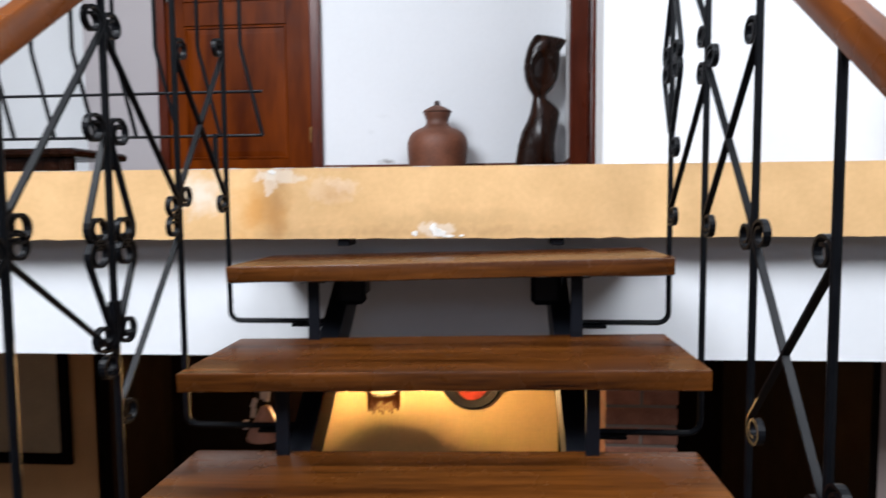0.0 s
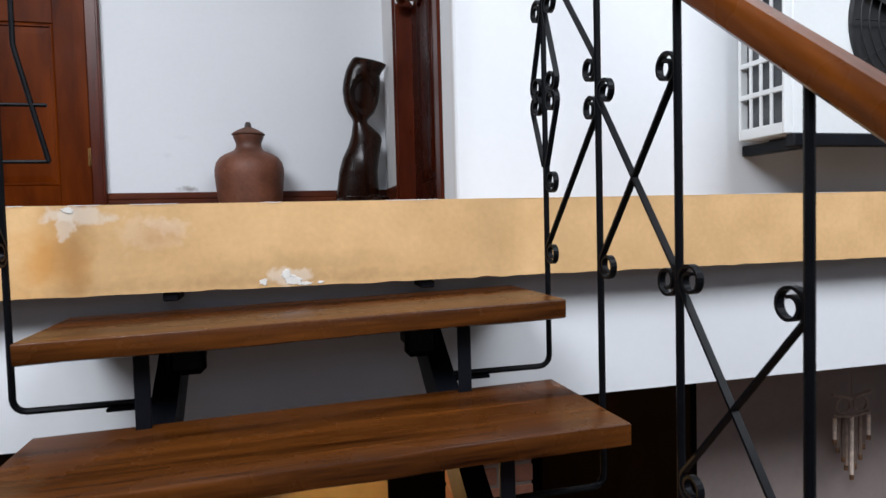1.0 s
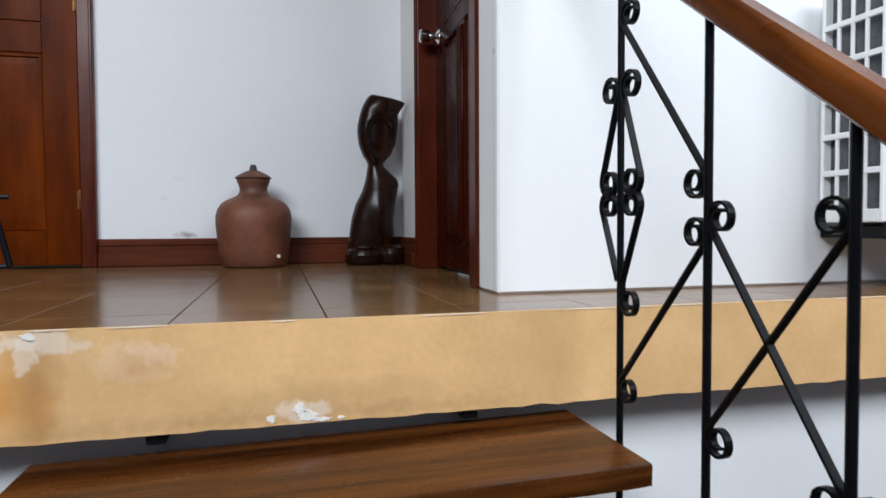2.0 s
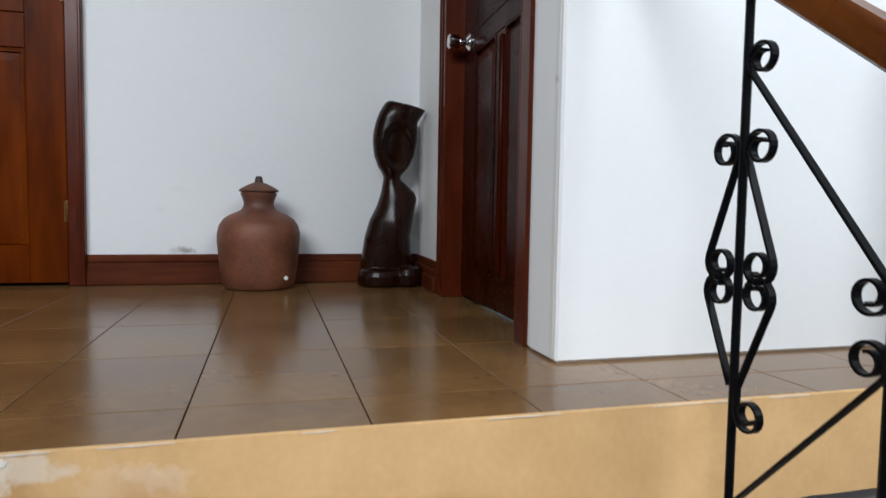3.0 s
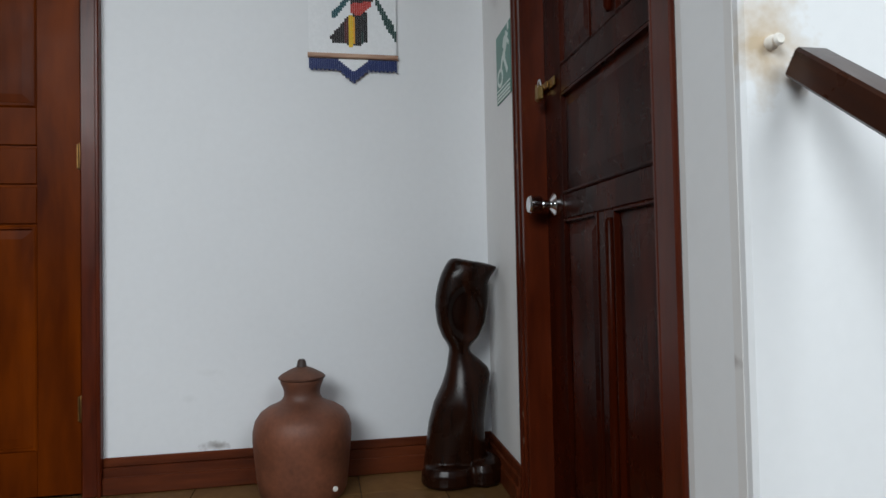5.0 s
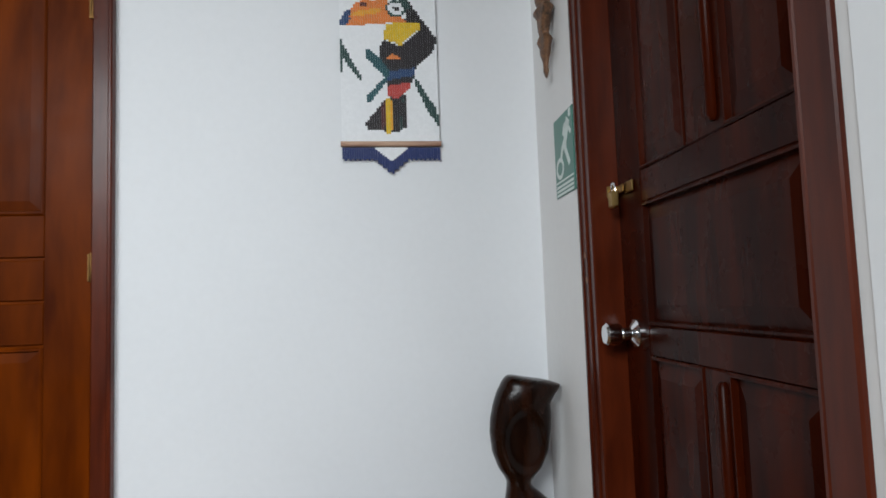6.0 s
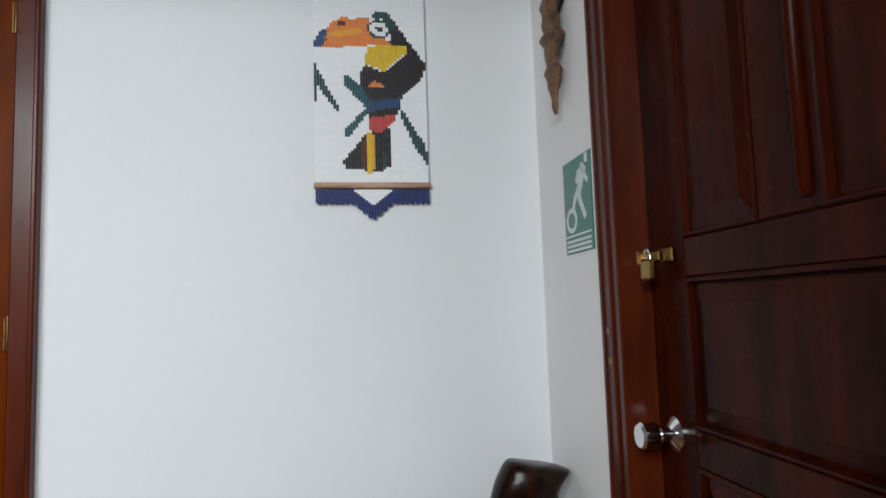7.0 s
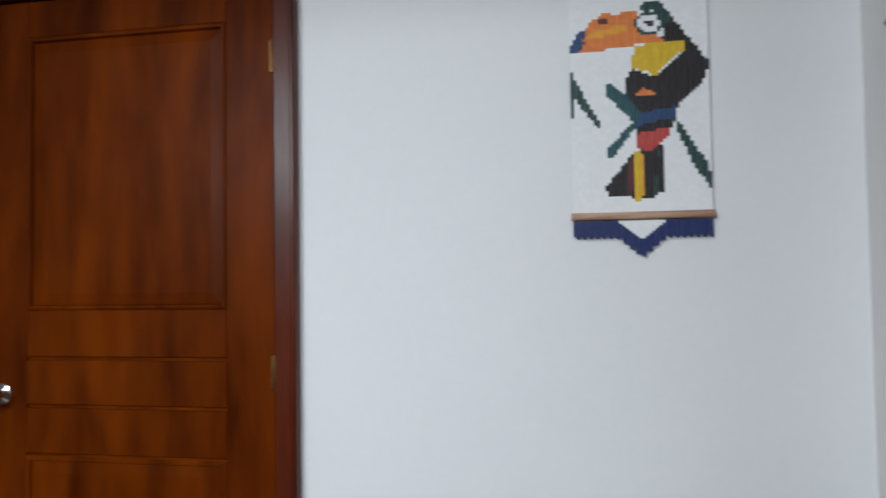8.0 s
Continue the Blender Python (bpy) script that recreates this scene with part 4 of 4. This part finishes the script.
for color, bm in bead_bm.items():
    ob = part("bead_weave", bm, BEADS[color], hanging, color + " bead strings")
    ob["kind"] = "stuff"
CANE = wood("pale_cane", (0.25, 0.10, 0.06), (0.62, 0.42, 0.30), "X", 0.5, 0.0, 14)
HTOP = HZ + (820 - steps[-1]) * VUNIT
for z in (HZ, HTOP):
    part("cane_rod", tube(bm_new(), [(HX0 - 0.004, BACK - 0.013, z), (HX1 + 0.004, BACK - 0.013, z)], 0.0095, 10), CANE, hanging, "pale brown cane rod", True)
part("cord", tube(bm_new(), [(HX0 + 0.01, BACK - 0.012, HTOP), ((HX0 + HX1) / 2, BACK - 0.006, HTOP + 0.09), (HX1 - 0.01, BACK - 0.012, HTOP)], 0.0015, 6), CANE, hanging)

# ---- green safety sign with plain white shapes ----
GREEN = material("green_sign_plastic", (0.035, 0.17, 0.125), 0.35, vary=0.06, bump=0.02)
SIGNW = material("white_sign_print", (0.62, 0.70, 0.66), 0.4, vary=0.05)
sign = thing("safety_sign", "green plastic safety sign with plain white shapes and small print", "sign")
part("plate", hall([(1.205, 1.40, -0.004, 0.0, 1.327, 1.567)], 0.001), GREEN, sign)


def sign_bar(u0, z0, u1, z1, w):
    """A white bar between two points of the sign's face."""
    d = Vector((0, u1 - u0, z1 - z0)).normalized() * 1.0
    n2 = Vector((0, -d.z, d.y)) * (w / 2)
    bm = bm_new()
    a, b = Vector((-0.0052, u0, z0)), Vector((-0.0052, u1, z1))
    f = [bm.verts.new(HALL @ p) for p in (a - n2, a + n2, b + n2, b - n2)]
    k = [bm.verts.new(HALL @ (p + Vector((0.0015, 0, 0)))) for p in (a - n2, a + n2, b + n2, b - n2)]
    bm.faces.new(f), bm.faces.new(k[::-1])
    for i in range(4):
        bm.faces.new((f[i], f[(i + 1) % 4], k[(i + 1) % 4], k[i]))
    part("white_shape", bm, SIGNW, sign)


sign_bar(1.238, 1.552, 1.222, 1.552, 0.023)
sign_bar(1.246, 1.538, 1.280, 1.488, 0.034)
sign_bar(1.248, 1.532, 1.286, 1.526, 0.013)
sign_bar(1.285, 1.528, 1.300, 1.502, 0.013)
sign_bar(1.252, 1.520, 1.224, 1.494, 0.013)
sign_bar(1.280, 1.494, 1.284, 1.456, 0.022)
sign_bar(1.285, 1.460, 1.246, 1.408, 0.018)
sign_bar(1.278, 1.490, 1.314, 1.464, 0.019)
sign_bar(1.312, 1.468, 1.334, 1.432, 0.016)
sign_bar(1.215, 1.371, 1.39, 1.371, 0.005)
for z in (1.357, 1.345, 1.333):
    sign_bar(1.218, z, 1.388, z, 0.007)
for k in range(12):
    a, b = 2 * math.pi * k / 12, 2 * math.pi * (k + 1) / 12
    sign_bar(1.346 + 0.034 * math.cos(a), 1.411 + 0.027 * math.sin(a), 1.346 + 0.034 * math.cos(b), 1.411 + 0.027 * math.sin(b), 0.012)

# ---- brown carved ornament hanging on the side wall ----
BARK = material("mottled_brown_carving", (0.16, 0.075, 0.035), 0.5, vary=0.5, scale=35, fine=140, bump=0.7, tint=(0.05, 0.025, 0.012))
orn = thing("wall_ornament", "long mottled brown carved ornament hanging on the wall", "wall ornament")
bm = bm_new()
prof = []
for k in range(30):
    t = k / 29
    r = 0.006 + 0.046 * math.sin(math.pi * min(1, t * 1.02)) ** 0.75 * (0.75 + 0.35 * math.sin(k * 1.9) * math.sin(k * 0.7))
    prof.append((max(0.004, r), 1.698 + 0.56 * t))
lathe(bm, prof, (0, 0, 0), 20)
for v in bm.verts:
    v.co.x = v.co.x * 0.5 * (1 + 0.5 * noise.noise(v.co * 28))
    v.co.y = v.co.y * 1.15 * (1 + 0.45 * noise.noise(v.co * 24 + Vector((3, 1, 2))))
bmesh.ops.transform(bm, matrix=HALL @ Matrix.Translation((-0.028, 1.362, 0)), verts=bm.verts[:])
part("carving", bm, BARK, orn, "", True)
part("hook", lathe(bm_new(), [(0.004, 0), (0.004, 0.02), (0.002, 0.022)], HALL @ Vector((0, 1.362, 2.27)), 8, Matrix.Rotation(-math.pi / 2, 4, "Y")), CHROME, orn)

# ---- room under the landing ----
# Near-black carries the lower room's gloom; also the picture frame's own dark wood.
DARKW = wood("gloomy_room_and_frame_wood", (0.0012, 0.0007, 0.0005), (0.004, 0.002, 0.0014), "Z", 0.7, 0.0, spec=0.04)
CREAM = material("cream_wall", (0.72, 0.50, 0.24), 0.8, vary=0.10, scale=4, fine=40, bump=0.2)
# White wall; the brownish shade under the beam is in its base colour.
SHADEDWHITE = material("shaded_white_wall", (0.33, 0.265, 0.245), 0.8, vary=0.12, scale=3, fine=40, bump=0.2)
structure("wall_lower_cream", boxes((-1.05, 0.56, 2.2, 2.3, FLOOR_LOW, SLAB - 0.05)), CREAM, "cream wall of the lower room lit by a lamp", "wall")
structure("wall_lower_dark_left", boxes((-1.97, -1.05, 2.15, 2.25, FLOOR_LOW, SLAB - 0.05), (-1.99, -1.90, 1.5, 2.15, FLOOR_LOW, SLAB - 0.05)), DARKW, "wood-clad wall of the lower room, near black to hold its gloom", "wall")
structure("wall_lower_dark_right", boxes((0.56, 1.62, 2.15, 2.25, FLOOR_LOW, SLAB - 0.05), (1.53, 1.5595, 0.66, 2.1495, FLOOR_LOW, SLAB - 0.05)), DARKW, "wood-clad wall of the lower room, near black to hold its gloom", "wall")
# Cream wall toned tan: the dim orange light is put into its colour.
structure("wall_lower_picture", boxes((-4.2, -1.97, 1.5, 1.6, FLOOR_LOW, SLAB - 0.05)), material("dim_lit_cream", (0.42, 0.22, 0.09), 0.8, vary=0.12, scale=4, bump=0.2), "cream plaster wall of the lower room, toned tan for its dim orange light", "wall")
structure("wall_lower_brown", boxes((1.56, 4.6, 0.66, 0.74, FLOOR_LOW, SLAB - 0.05)), SHADEDWHITE, "white plaster wall under the landing, darkened brownish for the beam's shade", "wall")
# The ceiling's darkness is put into its colour as well.
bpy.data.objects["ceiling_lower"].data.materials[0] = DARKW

pic = thing("picture_frame", "dark framed picture with a plain tan field", "picture")
fx0, fx1, fz0, fz1 = -2.62, -2.12, -1.50, -0.72
for d in ((fx0, fx1, fz1 - 0.06, fz1), (fx0, fx1, fz0, fz0 + 0.06), (fx0, fx0 + 0.06, fz0 + 0.06, fz1 - 0.06), (fx1 - 0.06, fx1, fz0 + 0.06, fz1 - 0.06)):
    part("frame_bar", box(bm_new(), d[0], d[1], 1.47, 1.5, d[2], d[3], 0.006), DARKW, pic)
part("picture_field", boxes((fx0 + 0.06, fx1 - 0.06, 1.488, 1.4985, fz0 + 0.06, fz1 - 0.06)), material("tan_picture", (0.33, 0.23, 0.13), 0.5, vary=0.15), pic, "tan picture field")

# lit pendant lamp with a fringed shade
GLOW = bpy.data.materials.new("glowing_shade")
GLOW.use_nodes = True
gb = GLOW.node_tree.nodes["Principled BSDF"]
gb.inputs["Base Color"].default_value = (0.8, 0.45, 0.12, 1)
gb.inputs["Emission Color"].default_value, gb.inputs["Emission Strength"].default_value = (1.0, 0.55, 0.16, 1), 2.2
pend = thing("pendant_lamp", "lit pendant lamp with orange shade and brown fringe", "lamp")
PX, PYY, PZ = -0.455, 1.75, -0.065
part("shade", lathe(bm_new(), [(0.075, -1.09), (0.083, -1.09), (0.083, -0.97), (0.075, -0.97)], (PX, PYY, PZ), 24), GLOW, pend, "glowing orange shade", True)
FR_M = material("brown_fringe", (0.20, 0.06, 0.02), 0.7, vary=0.3, scale=40)
for k in range(30):
    a = 2 * math.pi * k / 30
    part("fringe_strand", tube(bm_new(), [(PX + 0.085 * math.cos(a), PYY + 0.085 * math.sin(a), PZ - 1.075), (PX + 0.086 * math.cos(a), PYY + 0.086 * math.sin(a), PZ - 1.165 - 0.012 * (k % 3))], 0.006, 5), FR_M, pend)
part("cord", tube(bm_new(), [(PX, PYY, PZ - 0.97), (PX, PYY, SLAB - 0.05)], 0.004, 6), BLACK, pend)
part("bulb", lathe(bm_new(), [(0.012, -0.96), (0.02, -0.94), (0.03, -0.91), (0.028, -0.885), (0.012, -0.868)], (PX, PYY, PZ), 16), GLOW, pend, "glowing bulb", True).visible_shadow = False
part("spider", boxes((PX - 0.08, PX + 0.08, PYY - 0.003, PYY + 0.003, PZ - 0.976, PZ - 0.970)), BLACK, pend)
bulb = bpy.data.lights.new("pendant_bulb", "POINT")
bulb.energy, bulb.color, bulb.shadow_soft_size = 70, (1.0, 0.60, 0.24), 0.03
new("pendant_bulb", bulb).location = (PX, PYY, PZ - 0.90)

bowl = thing("wall_plate", "dark round plate with a red field hanging on the wall", "plate")
part("rim", lathe(bm_new(), [(0.19, 0.0), (0.195, 0.014), (0.18, 0.024), (0.15, 0.014), (0.145, 0.006)], (0.025, 2.2, -1.195), 32, RX), BLACK, bowl, "", True)
part("field", lathe(bm_new(), [(0.095, 0.004), (0.095, 0.012), (0.05, 0.013)], (0.025, 2.2, -1.235), 24, RX), material("red_glaze", (0.36, 0.05, 0.03), 0.3, vary=0.3, scale=20), bowl, "red glazed field", True)

# shell and plate chime
SHELL = material("pale_shell", (0.62, 0.50, 0.45), 0.5, vary=0.2, scale=20)
chime = thing("wind_chime", "hanging chime of pale plates over a pinkish shell cone", "wind chime")
CX, CY = -0.90, 1.0
part("cord", tube(bm_new(), [(CX, CY, SLAB - 0.05), (CX + 0.002, CY, -1.02)], 0.002, 6), BLACK, chime)
for dx, z, a in ((0.045, -0.90, 0.2), (0.03, -0.945, -0.1), (0.05, -0.955, 0.4), (-0.01, -0.985, 0.9), (-0.015, -1.03, 0.3), (-0.05, -1.085, 0.2)):
    m = Matrix.Translation((CX + dx, CY, z)) @ Matrix.Rotation(a * 0.4, 4, "Y")
    part("plate", box(bm_new(), -0.012, 0.012, -0.002, 0.002, -0.022, 0.022, 0.001, m), SHELL, chime)
part("shell_cone", lathe(bm_new(), [(0.02, -1.02), (0.045, -1.07), (0.075, -1.13), (0.085, -1.16), (0.07, -1.162)], (CX + 0.04, CY, 0.02), 20), material("pink_shell", (0.50, 0.27, 0.22), 0.5, vary=0.2, scale=15), chime, "pinkish shell cone", True)

# wooden tube chime under the landing
tubes = thing("wind_chime", "hanging chime of pale wooden tubes under a wire top", "wind chime")
TX, TY, TZ = 2.17, 0.52, -0.79
WIRE = material("pale_twisted_wire", (0.40, 0.30, 0.24), 0.5, vary=0.3, scale=40)
part("cord", tube(bm_new(), [(TX, TY, SLAB - 0.05), (TX, TY, TZ)], 0.0018, 6), WIRE, tubes)
for s in (-1, 1):
    part("wire_ring", tube(bm_new(), [(TX + s * 0.042 + 0.034 * math.cos(2 * math.pi * i / 20), TY, TZ - 0.035 + 0.030 * math.sin(2 * math.pi * i / 20)) for i in range(21)], 0.005, 6), WIRE, tubes, smooth=True)
part("wire_top", tube(bm_new(), [(TX - 0.095, TY, TZ + 0.012), (TX - 0.05, TY, TZ + 0.0), (TX, TY, TZ - 0.012), (TX + 0.05, TY, TZ), (TX + 0.095, TY, TZ + 0.008)], 0.007, 8), WIRE, tubes, smooth=True)
part("wire_bar", tube(bm_new(), [(TX - 0.085, TY, TZ - 0.075), (TX, TY, TZ - 0.085), (TX + 0.085, TY, TZ - 0.075)], 0.007, 8), WIRE, tubes, smooth=True)
TUBE = material("pale_tube_wood", (0.62, 0.50, 0.42), 0.5, vary=0.3, scale=30, per_object=0.3)
TUBEDARK = material("grey_brown_tube_wood", (0.20, 0.14, 0.11), 0.5, vary=0.3, scale=30, per_object=0.3)
for k in range(-4, 5):
    ln = 0.235 - 0.038 * abs(k)
    t = part("tube", tube(bm_new(), [(TX + 0.021 * k, TY + 0.006 * (k % 2), TZ - 0.085), (TX + 0.021 * k, TY + 0.006 * (k % 2), TZ - 0.085 - ln)], 0.0075, 8), TUBE if k % 4 == 0 else TUBEDARK, tubes, smooth=True)
    part("tube_cap", tube(bm_new(), [(TX + 0.021 * k, TY + 0.006 * (k % 2), TZ - 0.085 - ln), (TX + 0.021 * k, TY + 0.006 * (k % 2), TZ - 0.105 - ln)], 0.008, 8), BARK, t)

# ---- small marks of the casing: screw holes and scuffs ----
for u, z in ((1.135, 1.135), (1.13, 1.07), (1.128, 0.30), (1.13, 0.22)):
    part("filled_hole", lathe(bm_new(), [(0.009, 0), (0.009, 0.0012), (0.006, 0.0015)], HALL @ Vector((-0.0095, u, z)), 12, HALL.to_3x3().to_4x4() @ Matrix.Rotation(-math.pi / 2, 4, "Y")), material("pale_filler_%d" % int(z * 100), (0.22, 0.12, 0.08), 0.7), bpy.data.objects["trim_door_casing_right"])
part("glue_spot", lathe(bm_new(), [(0.009, 0), (0.008, 0.002), (0.004, 0.003)], (JX + 0.105, JY - 0.1225, 0.048), 10, RX), CHIP, body, "pale chipped spot").matrix_parent_inverse = Matrix.Translation((-JX, -JY, 0))

# ---- brick pillar in the lower room ----
BRICK = material("old_brick", (0.36, 0.15, 0.095), 0.85, vary=0.25, scale=18, fine=90, bump=0.6, per_object=0.22)
MORTAR = material("pale_mortar", (0.24, 0.19, 0.16), 0.95, vary=0.15, bump=0.4)
pillar = tagged(part("brick_pillar", boxes((0.554, 0.796, 0.515, 0.755, FLOOR_LOW, SLAB - 0.05)), MORTAR), "square red-brown brick pillar with pale mortar", "pillar", kind="structure")
brick_a = boxes((-0.060, 0.060, -0.125, 0.125, -0.030, 0.030), bevel=0.004)
first = None
z, row = SLAB - 0.09, 0
while z > FLOOR_LOW + 0.03:
    for k in (0, 1):
        if first is None:
            first = part("brick", brick_a, BRICK, pillar)
            ob = first
        else:
            ob = new("brick", first.data)
            ob.parent = pillar
        o = -0.0655 if k else 0.0655
        ob.location = (0.675 + (o if row % 2 else 0), 0.635 + (0 if row % 2 else o), z)
        ob.rotation_euler = (0, 0, (0 if row % 2 else math.pi / 2) + random.uniform(-0.015, 0.015))
    z -= 0.071
    row += 1

# ---- floor tiles of the landing ----
tile_a = None
TS, TL = 0.2835, 0.395
for i in range(-17, 17):
    for j in range(-1, 6):
        x0, y0 = 0.050 + i * TS, 0.160 + j * TL
        if x0 > 0.50 and y0 > 0.4:
            continue
        if x0 < -2.5 or x0 > 2.6:
            continue
        xa, xb, ya, yb = x0 + 0.0012, x0 + TS - 0.0012, max(y0 + 0.0012, 0.003), min(y0 + TL - 0.0012, BACK + 0.16)
        if yb - ya < 0.02:
            continue
        if abs(yb - ya - TL + 0.0024) > 1e-4:
            ob = part("tile", box(bm_new(), -(xb - xa) / 2, (xb - xa) / 2, -(yb - ya) / 2, (yb - ya) / 2, -0.012, 0.0, 0.0008), TILE, slab)
        elif tile_a is None:
            tile_a = ob = part("tile", box(bm_new(), -(xb - xa) / 2, (xb - xa) / 2, -(yb - ya) / 2, (yb - ya) / 2, -0.012, 0.0, 0.0008), TILE, slab)
        else:
            ob = new("tile", tile_a.data)
            ob.parent = slab
        ob.location = ((xa + xb) / 2, (ya + yb) / 2, 0.0005 * noise.noise((i * 3.3, j * 2.7, 0)) - 0.0006)
        ob.rotation_euler = (0.0012 * noise.noise((i, j, 4)), 0.0012 * noise.noise((i, j, 9)), 0)
